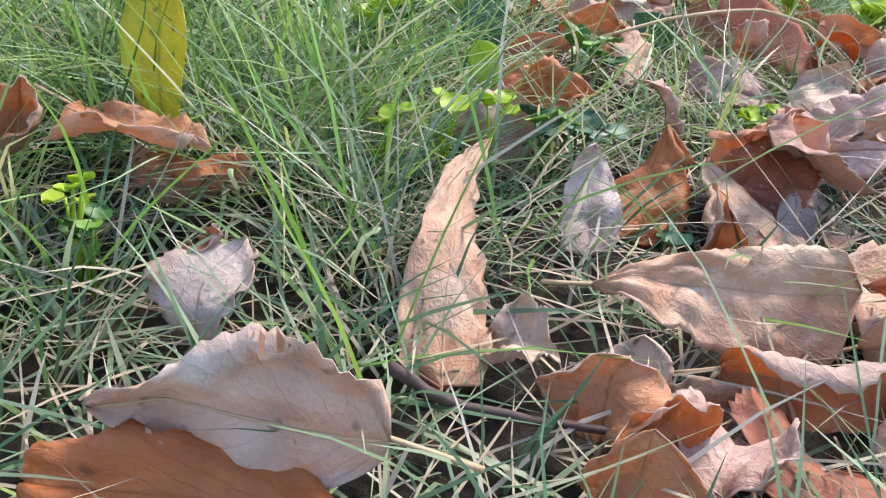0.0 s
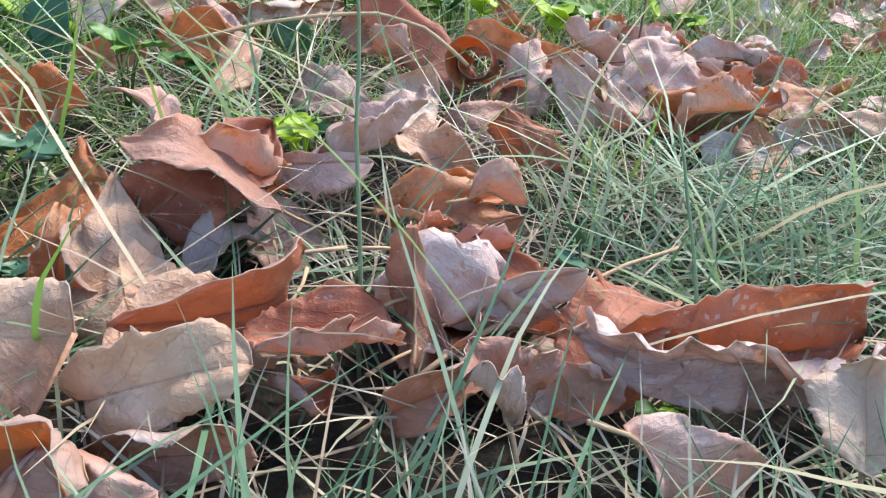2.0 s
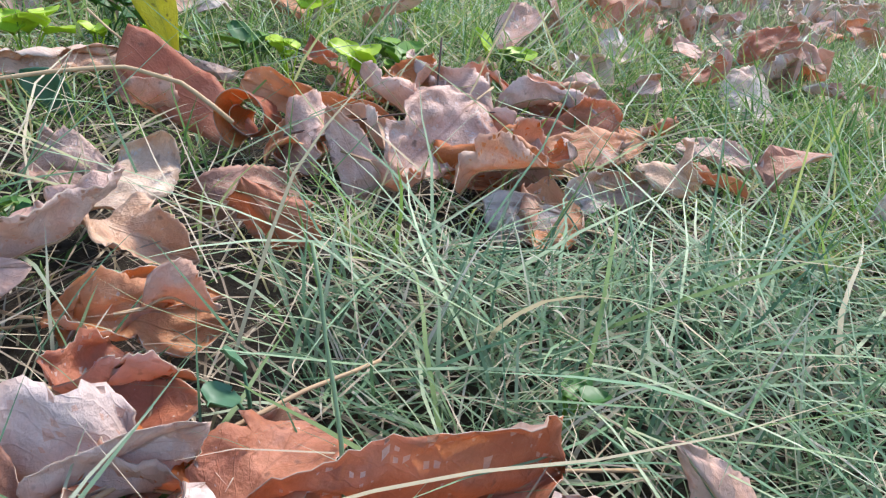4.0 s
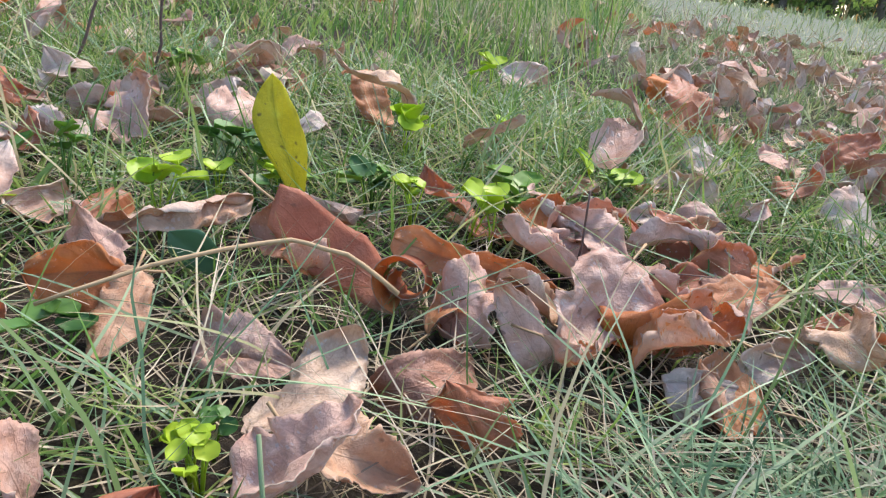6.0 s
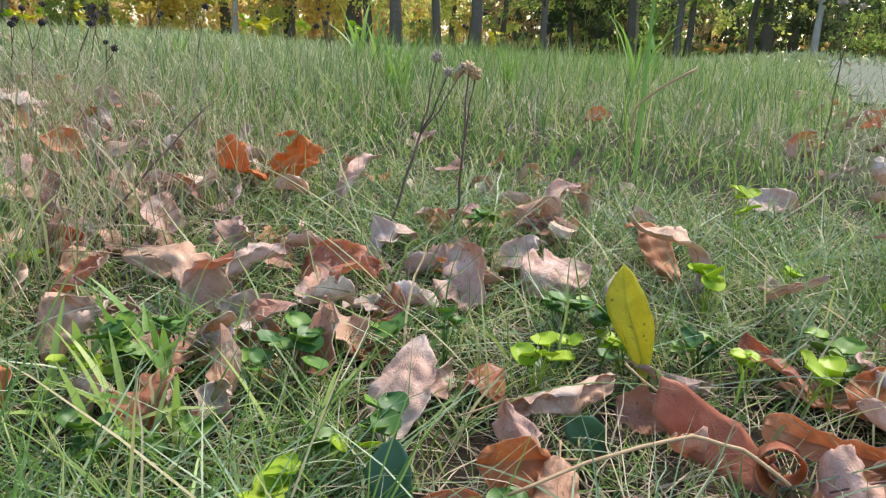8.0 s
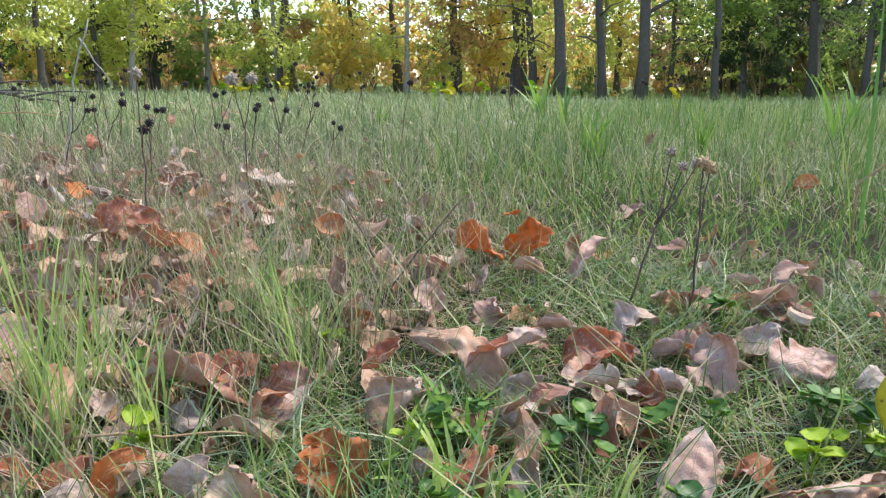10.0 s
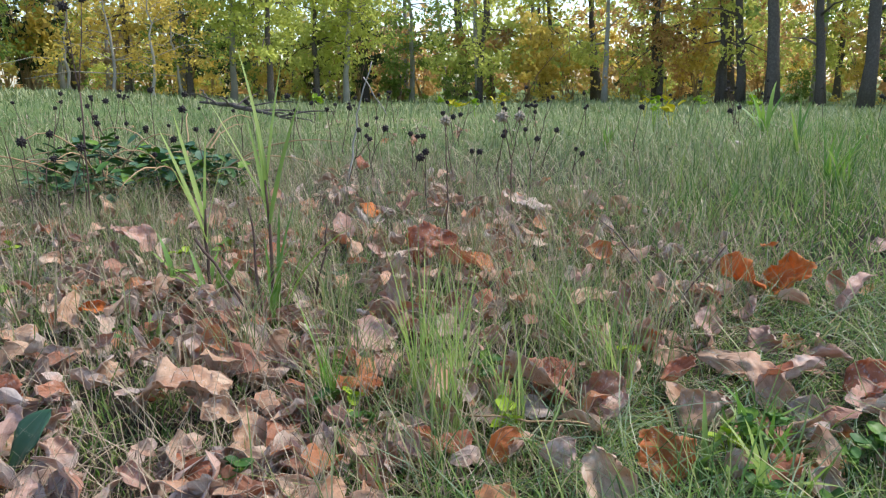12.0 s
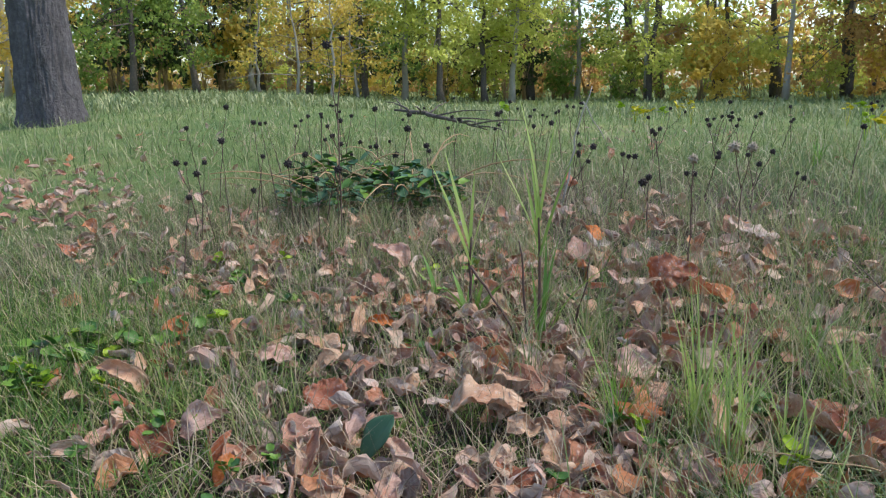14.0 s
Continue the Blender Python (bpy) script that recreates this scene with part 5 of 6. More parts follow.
for k, head in enumerate(((-3.271, 0.241, 0.48), (-2.986, 0.28, 0.444), (-3.499, 0.48, 0.547), (-3.03, 0.421, 0.502), (-3.016, 0.44, 0.497), (-2.797, 0.358, 0.397), (-2.907, 0.189, 0.38), (-2.815, 0.132, 0.354), (-2.742, 0.426, 0.371), (-2.901, 0.562, 0.382), (-3.201, 0.719, 0.508), (-3.052, 0.719, 0.419), (-2.586, 0.457, 0.329), (-2.614, 0.044, 0.307), (-2.596, 0.543, 0.355))):
    foot = head[0] + .05 * math.sin(k * 2.1), head[1] + .05 * math.cos(k * 1.7)
    dried_flower(*foot, [head], .0125 + .0025 * math.sin(k), SEED, 720 + k, "dead weed with black round seed heads", thick=.0015)


def weed_bush(x, y, spread, height, seed):
    rng = np.random.default_rng(seed)
    root = herb("leafy_weed", "low dark green leafy weed with pale arching stems", "plant")
    root.location = (x, y, gz(x, y) - .01)
    bits = []
    for k in range(230):
        a, d = rng.uniform(0, 6.28), spread * math.sqrt(rng.random())
        c = Vector((math.cos(a) * d, math.sin(a) * d, height * rng.uniform(.2, 1) * (1 - .6 * (d / spread) ** 2)))
        vf = round_leaf(rng.uniform(.022, .045), rng.uniform(.035, .075), .15, rng)
        bits.append(placed(vf, Matrix.LocRotScale(c, Euler((rng.uniform(-.3, .7), rng.uniform(-.4, .4), rng.uniform(0, 6.28))), None)))
    part("foliage", mesh_of("foliage", *joined(bits[::2]), [DEEP]), root)
    part("foliage", mesh_of("foliage", *joined(bits[1::2]), [CLOVER]), root)
    for k in range(15):
        a, l = rng.uniform(0, 6.28), rng.uniform(.25, .6)
        part("stem", mesh_of("stem", *tube(arc((0, 0, 0), (math.cos(a) * l, math.sin(a) * l, rng.uniform(.05, .3)), rng.uniform(.02, .12), 8, .004, k), [.004, .004, .0035, .003, .003, .0025, .002, .0015], 5), [TWIG]), root)


weed_bush(-3.06, .80, .29, .24, 31)
weed_bush(-2.88, 1.02, .22, .2, 32)


def fallen_branch():
    root = herb("fallen_branch", "grey weathered fallen branch lying on the lawn", "branch")
    part("limb", mesh_of("limb", *tube(arc((-5.95, 2.8, .40), (-4.85, 2.92, .27), .02, 14, .018, 3), [.008, .012, .014, .017, .018, .019, .018, .016, .014, .013, .011, .009, .007, .004], 8), [BARK]), root)
    for p, q in (((-5.75, 2.82, .39), (-6.0, 2.7, .47)), ((-5.4, 2.85, .36), (-5.05, 3.1, .40)), ((-5.1, 2.9, .32), (-4.7, 2.75, .31)), ((-5.6, 2.83, .38), (-5.35, 2.6, .44)), ((-5.25, 2.88, .34), (-4.95, 3.2, .30)), ((-5.85, 2.8, .40), (-6.25, 2.95, .50)), ((-5.5, 2.84, .37), (-5.6, 3.1, .46)), ((-5.0, 2.9, .30), (-4.55, 3.05, .34)), ((-4.95, 2.91, .29), (-4.6, 2.95, .25))):
        part("side_branch", mesh_of("side_branch", *tube(arc(p, q, .02, 7, .006, 5), [.009, .008, .007, .006, .005, .004, .002], 6), [BARK]), root)


fallen_branch()


def yellow_weeds():
    rng = np.random.default_rng(41)
    for k in range(16):
        x, y = -3.6 + rng.normal(0, 1.2), 4.6 + rng.normal(0, .9)
        clover(x, y, rng.uniform(.1, .2), rng.uniform(.03, .055), 7, YELLOW if k % 2 else LIME, 800 + k, "yellow-green weed with broad leaves in the lawn")


yellow_weeds()


def gravel_path():
    """A worn pale strip that leads away beside the lawn."""
    vs, fs = [], []
    rows, cols = 60, 14
    for i in range(rows + 1):
        y = 3.9 + 20 * (i / rows) ** 1.3
        x0, w = path_edge(y)
        for j in range(cols + 1):
            x = x0 + w * j / cols + (.05 * noise.noise(Vector((y * 2.3, j, 0))) if j in (0, cols) else 0)
            vs.append((x, y, gz(x, y) + .012 + .008 * noise.noise(Vector((x * 3, y * 3, 0)))))
    for i in range(rows):
        for j in range(cols):
            a = i * (cols + 1) + j
            fs.append((a, a + 1, a + cols + 2, a + cols + 1))
    tagged(new("path", mesh_of("path", vs, fs, [PATH_GRAVEL])), "pale worn path of dust and thin grass beside the lawn", "path", "", "structure")


gravel_path()

# ---- fallen leaves ----
shaped_leaf((-.231, .082, .041), (-.303, .066, .051), (.003, -.007, -.015), (.005, -.007, .024), .5, .9, 0, 0, 0, "tan", "plain")
shaped_leaf((-.237, .073, .026), (-.319, .041, .035), (-.009, .006, .016), (.006, -.008, -.006), -.4, -.3, 0, 0, 0, "orange", "plain")
shaped_leaf((-.231, .143, .014), (-.240, .258, .082), (.014, .003, -.008), (-.016, -.002, .009), 1.4, 1.2, .3, 0, -.012, "tan", "spear")
shaped_leaf((-.192, .190, .050), (-.102, .230, .037), (.003, -.026, -.014), (-.004, .010, .013), -.4, -.3, .3, 0, 0, "tan", "wedge")
shaped_leaf((-.143, .170, .028), (-.062, .191, .040), (-.004, -.006, -.014), (-.006, -.010, .021), .3, .7, .3, 0, 0, "orange", "plain")
shaped_leaf((-.094, .208, .032), (-.036, .211, .062), (.002, -.010, -.011), (-.006, .006, .016), -1.2, .9, .5, .05, 0, "tan", "lobed")
shaped_leaf((-.090, .194, .022), (-.029, .206, .036), (.002, -.006, -.012), (.004, .002, .018), .3, 1.3, .2, 0, 0, "brown", "plain")
shaped_leaf((-.056, .166, .006), (-.086, .188, .034), (.030, .014, .004), (-.026, -.022, -.010), .7, .3, 0, .05, 0, "pink", "plain")
shaped_leaf((-.181, .160, .010), (-.126, .172, .020), (.002, -.005, -.012), (0, .004, .016), -.3, .5, 0, 0, 0, "tan", "plain")
shaped_leaf((-.184, .164, .008), (-.172, .174, .038), (.022, .004, -.006), (-.014, -.002, -.006), .6, -.4, .3, 0, 0, "cream", "lobed")
shaped_leaf((-.168, .103, .021), (-.168, .112, .047), (.021, .005, -.008), (-.014, .002, -.007), .6, .4, .5, 0, 0, "amber", "plain")
shaped_leaf((-.102, .250, .034), (-.153, .320, .060), (.030, .000, -.020), (-.022, -.016, -.014), -.3, -.5, 0, 0, 0, "tan", "spear")
shaped_leaf((-.130, .308, .052), (-.108, .380, .074), (.028, -.010, -.014), (-.020, -.008, .008), .3, .4, .2, 0, 0, "rust", "plain")
shaped_leaf((-.102, .369, .059), (-.055, .382, .064), (.002, -.011, -.014), (-.003, 0, .007), -.3, 1, 0, .05, 0, "pink", "plain")
shaped_leaf((-.036, .275, .056), (-.092, .225, .048), (.007, -.003, .022), (-.002, .002, -.012), .3, .2, 0, .04, 0, "rust", "plain")
shaped_leaf((.007, .286, .041), (.050, .311, .067), (.012, .003, -.012), (-.009, -.009, .007), -.3, .6, .4, 0, 0, "grey", "plain")
shaped_leaf((-.001, .275, .030), (-.010, .283, .081), (.005, .011, -.014), (-.014, .011, -.004), 1.2, .4, .6, 0, 0, "brown", "plain")
shaped_leaf((-.002, .241, .030), (.036, .270, .049), (.006, -.010, -.007), (-.005, -.004, .014), -.2, 1, 0, .05, 0, "brown", "lobed")
shaped_leaf((.171, .329, .045), (.065, .289, .040), (.004, -.004, .037), (.001, -.012, -.003), .2, .3, 0, 0, 0, "rust", "plain")
shaped_leaf((.187, .336, .040), (.058, .261, .053), (-.008, -.021, .016), (-.017, -.016, -.013), 1.6, .7, 0, 0, 0, "pink", "strip")
shaped_leaf((.152, .268, .030), (.148, .294, .064), (.017, .003, .004), (-.020, -.006, .002), .9, .7, .5, .06, 0, "cream", "lobed")
shaped_leaf((.197, .278, .030), (.176, .298, .066), (.020, .008, -.004), (-.020, -.006, .010), -.7, .8, .4, .05, 0, "orange", "lobed")
shaped_leaf((.245, .319, .028), (.193, .327, .075), (.017, .018, -.002), (-.005, .004, -.012), 1.1, .9, .3, 0, 0, "pink", "plain")
shaped_leaf((.068, .237, .046), (.122, .249, .025), (-.009, -.004, -.010), (.004, .010, .010), -.3, .4, 0, .05, 0, "pink", "plain")
shaped_leaf((.099, .661, .095), (.054, .581, .051), (-.028, .002, .021), (.038, 0, -.006), -.9, -.2, 0, 0, 0, "pink", "plain")
shaped_leaf((-.091, .454, .045), (-.064, .531, .080), (.029, .008, -.005), (-.022, .004, .001), -.3, .3, .2, 0, 0, "cream", "lobed")
shaped_leaf((-.338, .560, .058), (-.339, .629, .133), (.021, -.004, -.006), (-.027, -.005, -.010), .3, .5, 0, 0, 0, "grey", "plain")
shaped_leaf((-.213, .560, .075), (-.262, .533, .074), (-.002, -.002, .020), (.013, -.019, -.022), .3, -.4, 0, 0, 0, "orange", "lobed")
shaped_leaf((-.228, .570, .066), (-.254, .577, .107), (.004, .015, .001), (-.018, -.001, -.005), .6, .6, .3, 0, 0, "pink", "plain")
shaped_leaf((-.206, .557, .080), (-.196, .496, .048), (-.017, 0, -.001), (.016, .017, .004), -.5, .3, 0, 0, 0, "tan", "plain")
shaped_leaf((-.265, .617, .080), (-.175, .684, .093), (.009, -.022, -.017), (.003, -.011, .014), -.8, 1.4, 0, .05, 0, "tan", "strip")
shaped_leaf((-.174, .660, .071), (-.126, .671, .066), (-.002, -.015, -.008), (-.005, .009, .033), .5, .4, 0, 0, 0, "brown", "plain")
shaped_leaf((-.152, .514, .049), (-.095, .528, .048), (.006, -.013, -.004), (-.013, .010, .028), -.4, .5, 0, .08, 0, "pink", "plain")
shaped_leaf((-.289, .476, .061), (-.243, .506, .072), (.004, -.003, -.010), (-.006, .002, .010), -.4, 1.5, .4, 0, 0, "rust", "plain")
shaped_leaf((.119, .575, .049), (.176, .587, .054), (0, -.023, -.011), (-.008, .003, .008), -.3, .5, .3, .05, 0, "grey", "lobed")
shaped_leaf((.172, .605, .050), (.233, .650, .062), (.002, -.017, -.011), (-.016, -.014, .019), -.5, 1.8, 0, 0, 0, "grey", "plain")
shaped_leaf((.053, .565, .045), (.010, .600, .093), (.015, .005, .003), (-.011, -.008, -.008), .6, .7, 0, 0, 0, "pink", "plain")
shaped_leaf((.054, .642, .075), (-.065, .654, .084), (-.012, .006, .018), (-.015, -.013, -.013), .8, -.3, .4, .04, 0, "amber", "plain")
shaped_leaf((.215, .832, .084), (.146, .789, .083), (0, -.001, .015), (-.008, -.030, -.022), -1.2, .6, 0, 0, 0, "tan", "plain")
shaped_leaf((.241, .725, .077), (.121, .647, .059), (-.007, .016, .014), (-.003, -.021, -.014), .9, -.3, 0, 0, 0, "amber", "plain")
shaped_leaf((.019, .490, .040), (-.009, .493, .076), (.025, .019, -.002), (-.017, .005, -.012), .8, 1, 0, 0, 0, "rust", "plain")
leaf(-.112, .303, .031, -.082, .333, .04, .035, 20, 0.7, 0.1, "grey", "plain")
shaped_leaf((-.186, .280, .026), (-.172, .334, .064), (.024, .004, -.010), (-.024, -.002, -.008), .6, -.5, .2, 0, 0, "orange", "lobed")
shaped_leaf((-.196, .256, .024), (-.209, .292, .062), (.015, .004, .002), (-.012, -.004, -.002), 1.2, .8, .6, 0, 0, "grey", "strip")
leaf(-.15, .27, .027, -.148, .29, .055, .035, 10, 1.4, 0.1, "amber", "plain")
leaf(-.278, .373, .063, -.215, .394, .064, .045, 40, 0.6, 0.1, "orange", "lobed")
leaf(-.169, .392, .042, -.198, .38, .077, .045, -20, 0.8, 0.1, "pink", "plain")
leaf(-.262, .321, .034, -.265, .35, .072, .04, -10, 1.2, 0.1, "pink", "plain")
leaf(-.049, .384, .039, .016, .412, .05, .05, 20, 1, 0.15, "orange", "plain")
leaf(.057, .282, .024, .091, .336, .043, .05, 10, 0.8, 0.15, "rust", "plain")
leaf(-.039, .255, .025, -.022, .227, .037, .03, -0, 0.9, 0.1, "rust", "plain")
leaf(-.316, .13, .021, -.311, .155, .048, .04, 20, 0.8, 0.1, "grey", "plain")
leaf(-.341, .164, .03, -.317, .151, .052, .03, -0, 0.7, 0.1, "rust", "plain")
leaf(-.415, .203, .064, -.35, .194, .067, .05, -20, 1.6, 0.1, "amber", "plain")
leaf(-.393, .203, .034, -.345, .207, .053, .05, -10, 0.9, 0.1, "orange", "plain")
leaf(-.445, .188, .044, -.433, .191, .084, .05, -0, 0.8, 0.1, "amber", "plain")
leaf(-.225, .164, .023, -.197, .165, .025, .045, 10, 0.7, 0.15, "cream", "lobed")
leaf(-.179, .132, .02, -.176, .147, .045, .05, -20, 0.9, 0.1, "amber", "plain")
leaf(-.154, .138, .022, -.176, .121, .028, .045, -30, 1.2, 0.1, "orange", "plain")
leaf(-.132, .137, .017, -.118, .17, .018, .04, -0, 1, 0.1, "rust", "plain")
leaf(-.15, .119, .022, -.14, .153, .019, .05, -0, 0.8, 0.1, "pink", "plain")
leaf(-.053, .382, .041, .021, .401, .044, .05, 12, 1, 0.12, "amber", "lobed")
leaf(-.006, .376, .058, .023, .388, .058, .035, -40, 1.2, 0.1, "orange", "plain")
leaf(-.085, .371, .037, -.093, .327, .034, .05, -30, 0.7, 0.1, "pink", "plain")
leaf(.044, .333, .028, .08, .342, .035, .045, 30, 0.8, 0.12, "brown", "plain")
leaf(.055, .269, .023, .045, .266, .049, .04, 0, 1.4, 0.1, "rust", "plain")
leaf(.037, .242, .037, .019, .244, .063, .05, 0, 1, 0.1, "brown", "lobed")
leaf(-.068, .452, .055, -.011, .445, .048, .05, 20, 1.1, 0.12, "tan", "plain")
leaf(-.111, .632, .058, -.127, .595, .091, .05, -10, 0.6, 0.1, "orange", "lobed")
leaf(-.027, .586, .053, .017, .622, .08, .045, 30, 0.9, 0.12, "amber", "plain")
leaf(.053, .618, .059, .011, .628, .08, .035, 10, 1.2, 0.1, "tan", "plain")
leaf(.022, .744, .068, .054, .772, .109, .045, 20, 0.9, 0.05, "orange", "plain")
leaf(.052, .779, .085, .114, .732, .07, .05, 30, 0.8, 0.12, "pink", "plain")
leaf(.127, .781, .073, .066, .801, .091, .05, 10, 0.8, 0.12, "rust", "lobed")
leaf(.114, .677, .056, .135, .718, .079, .05, 20, 0.8, 0.1, "pink", "plain")
leaf(.126, .843, .072, .161, .862, .078, .035, 20, 0.8, 0.1, "grey", "plain")
leaf(.143, .719, .061, .188, .737, .064, .04, 30, 1, 0.1, "rust", "plain")
leaf(.263, .736, .067, .349, .736, .057, .055, 30, 0.7, 0.1, "pink", "plain")
leaf(.238, .688, .052, .315, .686, .049, .045, 35, 0.8, 0.08, "rust", "plain")
leaf(-.052, .525, .043, .004, .565, .051, .04, 30, 0.9, 0.1, "brown", "plain")
leaf(-.38, .898, .082, -.387, .899, .132, .045, 0, 0.8, 0.05, "grey", "plain")
leaf(-.358, .946, .087, -.281, .991, .126, .065, 10, 0.7, 0.1, "grey", "lobed")
leaf(-.129, 1.011, .084, -.206, 1.061, .138, .04, 20, 1.3, 0.05, "amber", "plain")
leaf(-.028, 1.467, .118, .064, 1.444, .086, .06, 20, 0.8, 0.1, "grey", "lobed")
leaf(.235, 1.446, .111, .239, 1.492, .143, .045, -0, 0.8, 0.05, "vivid", "lobed")
leaf(.291, 1.321, .103, .25, 1.409, .158, .06, 0, 0.8, 0.05, "rust", "lobed")
leaf(.397, 1.144, .09, .474, 1.169, .148, .06, 20, 0.8, 0.1, "rust", "plain")
leaf(.399, .95, .068, .337, .952, .08, .06, -20, 0.8, 0.1, "grey", "plain")
leaf(-.02, .599, .054, .017, .616, .074, .05, 20, 0.9, 0.1, "pink", "plain")
leaf(.038, .728, .091, .101, .694, .078, .045, 20, 1, 0.1, "pink", "plain")
leaf(.161, .843, .076, .211, .823, .084, .05, 10, 1.4, 0.1, "pink", "plain")
leaf(.003, .593, .049, -.025, .611, .06, .045, -20, 0.8, 0.1, "rust", "plain")
leaf(-.797, 1.162, .12, -.893, 1.159, .172, .102, 0, 0.15, 0.03, "vivid", "lobed")
leaf(-.763, 1.172, .12, -.784, 1.249, .195, .09, -10, 0.15, 0.03, "vivid", "lobed")
leaf(-.88, 1.348, .168, -.853, 1.371, .179, .036, -0, 0.9, 0.05, "vivid", "plain")
leaf(-.757, 1.126, .117, -.697, 1.121, .116, .06, 20, 0.7, 0.1, "tan", "plain")
leaf(-.643, 1.114, .114, -.629, 1.234, .166, .06, 10, 0.9, 0.05, "pink", "plain")
leaf(-.671, .558, .067, -.633, .601, .12, .084, 20, 0.7, 0.12, "tan", "lobed")
leaf(-.622, .449, .058, -.664, .482, .108, .09, 10, 0.6, 0.12, "orange", "lobed")
leaf(-.746, .752, .108, -.609, .803, .07, .072, 20, 1.4, 0.05, "tan", "plain")
leaf(-.543, .802, .089, -.46, .832, .097, .078, 30, 0.8, 0.12, "rust", "plain")
leaf(-.473, .761, .081, -.419, .803, .083, .048, 20, 0.8, 0.1, "grey", "plain")
leaf(-.882, .77, .097, -.803, .777, .111, .078, 30, 0.6, 0.1, "rust", "plain")
leaf(-.358, .809, .082, -.364, .88, .148, .066, -0, 0.7, 0.05, "pink", "lobed")
leaf(-.302, .899, .084, -.234, .956, .11, .072, 20, 0.9, 0.1, "pink", "plain")
leaf(-.108, .968, .088, -.2, .989, .172, .054, 0, 1.8, 0.05, "tan", "plain")
leaf(-.766, .839, .1, -.788, .895, .149, .066, 10, 1, 0.05, "pink", "plain")
leaf(-1.04, .826, .12, -.983, .916, .129, .06, -0, 1.5, 0.1, "tan", "plain")
leaf(-1.304, .914, .121, -1.417, .874, .141, .09, -20, 0.6, 0.1, "orange", "lobed")
leaf(-1.086, .934, .118, -1.092, .984, .151, .06, -0, 0.8, 0.1, "pink", "plain")
leaf(-.733, .93, .11, -.674, .922, .103, .072, 20, 0.9, 0.1, "pink", "plain")
leaf(-.619, .898, .097, -.557, .909, .1, .066, 20, 0.9, 0.1, "pink", "plain")
leaf(-.499, .93, .095, -.537, .987, .139, .054, 0, 1.1, 0.1, "grey", "plain")
leaf(-.825, .531, .071, -.95, .534, .098, .096, -20, 0.7, 0.1, "brown", "lobed")
leaf(-.775, .559, .07, -.841, .571, .088, .06, -20, 0.9, 0.1, "brown", "plain")
leaf(-.516, .498, .06, -.536, .55, .09, .072, -0, 0.9, 0.1, "rust", "plain")
leaf(-.578, .496, .061, -.562, .516, .088, .06, -10, 1.1, 0.1, "pink", "plain")
leaf(-.341, 1.267, .114, -.299, 1.312, .143, .06, -0, 0.9, 0.1, "pink", "plain")
leaf(-.474, .531, .061, -.492, .555, .089, .06, 0, 0.9, 0.1, "grey", "plain")
leaf(-.754, .653, .092, -.728, .705, .125, .054, -20, 1.3, 0.1, "rust", "plain")
leaf(-1.039, .631, .086, -1.092, .612, .106, .084, -20, 0.7, 0.1, "pink", "plain")
leaf(-.73, .357, .07, -.718, .37, .111, .072, -0, 0.7, 0.1, "grey", "plain")
leaf(-.511, 1.965, .125, -.584, 2.032, .14, .06, 0, 0.8, 0.1, "pink", "plain")
leaf(-.72, 1.67, .12, -.708, 1.761, .15, .072, -0, 0.8, 0.1, "pink", "plain")
leaf(-.656, .328, .051, -.682, .358, .119, .066, -0, 0.7, 0.05, "cream", "plain")
leaf(-.857, .485, .072, -.858, .552, .117, .054, -10, 1.6, 0.05, "rust", "plain")
leaf(-.82, .329, .056, -.796, .391, .084, .054, 20, 0.9, 0.12, "pink", "plain")
leaf(-1.137, .879, .115, -1.038, .961, .123, .046, -0, 2.4, 0.05, "tan", "plain")
leaf(-.866, .75, .096, -.852, .8, .134, .06, -0, 0.8, 0.1, "brown", "lobed")
leaf(-.763, .246, .053, -.751, .286, .076, .054, -0, 1.2, 0.1, "amber", "plain")
leaf(-.811, .989, .115, -.852, .976, .155, .05, 0, 1, 0.1, "brown", "plain")
leaf(-.585, .724, .093, -.713, .741, .117, .048, 0, 1.6, 0.1, "tan", "plain")
leaf(-1.311, .091, .055, -1.221, .203, .085, .09, 10, 1, 0.12, "tan", "lobed")
leaf(-1.134, .33, .087, -1.042, .359, .087, .072, 20, 1.2, -0.1, "orange", "lobed")
leaf(-1.084, .143, .046, -1.14, .164, .1, .06, 0, 1, 0.05, "tan", "plain")
leaf(-2.002, -.203, .056, -2.082, -.13, .103, .066, -0, 0.8, 0.1, "orange", "plain")
leaf(-1.801, .044, .08, -1.724, .136, .015, .072, 20, 0.8, 0.15, "tan", "lobed")
leaf(-1.534, -.185, .043, -1.432, -.098, .052, .072, 20, 1.2, 0.1, "grey", "plain")
leaf(-1.571, -.3, .04, -1.552, -.213, .066, .072, 20, 0.8, 0.1, "pink", "lobed")
leaf(-1.47, .84, .12, -1.402, .91, .187, .084, 10, 0.8, 0.1, "rust", "lobed")
leaf(-.903, .517, .095, -.876, .605, .101, .072, -0, 1, 0.1, "rust", "lobed")
leaf(-.841, .509, .074, -.854, .544, .106, .06, -20, 1, 0.1, "rust", "plain")
leaf(-.805, .32, .069, -.797, .363, .102, .084, -0, 0.7, 0.1, "orange", "lobed")
leaf(-1.951, -.469, .026, -1.995, -.426, .07, .072, -10, 0.8, 0.1, "orange", "lobed")
leaf(-1.821, -.303, .04, -1.854, -.376, .102, .066, -20, 1.1, 0.1, "tan", "plain")
leaf(-1.666, -.453, .015, -1.665, -.359, .048, .06, 20, 1, 0.1, "pink", "plain")
leaf(-1.556, -.326, .022, -1.622, -.325, .049, .072, 0, 0.8, 0.1, "rust", "plain")
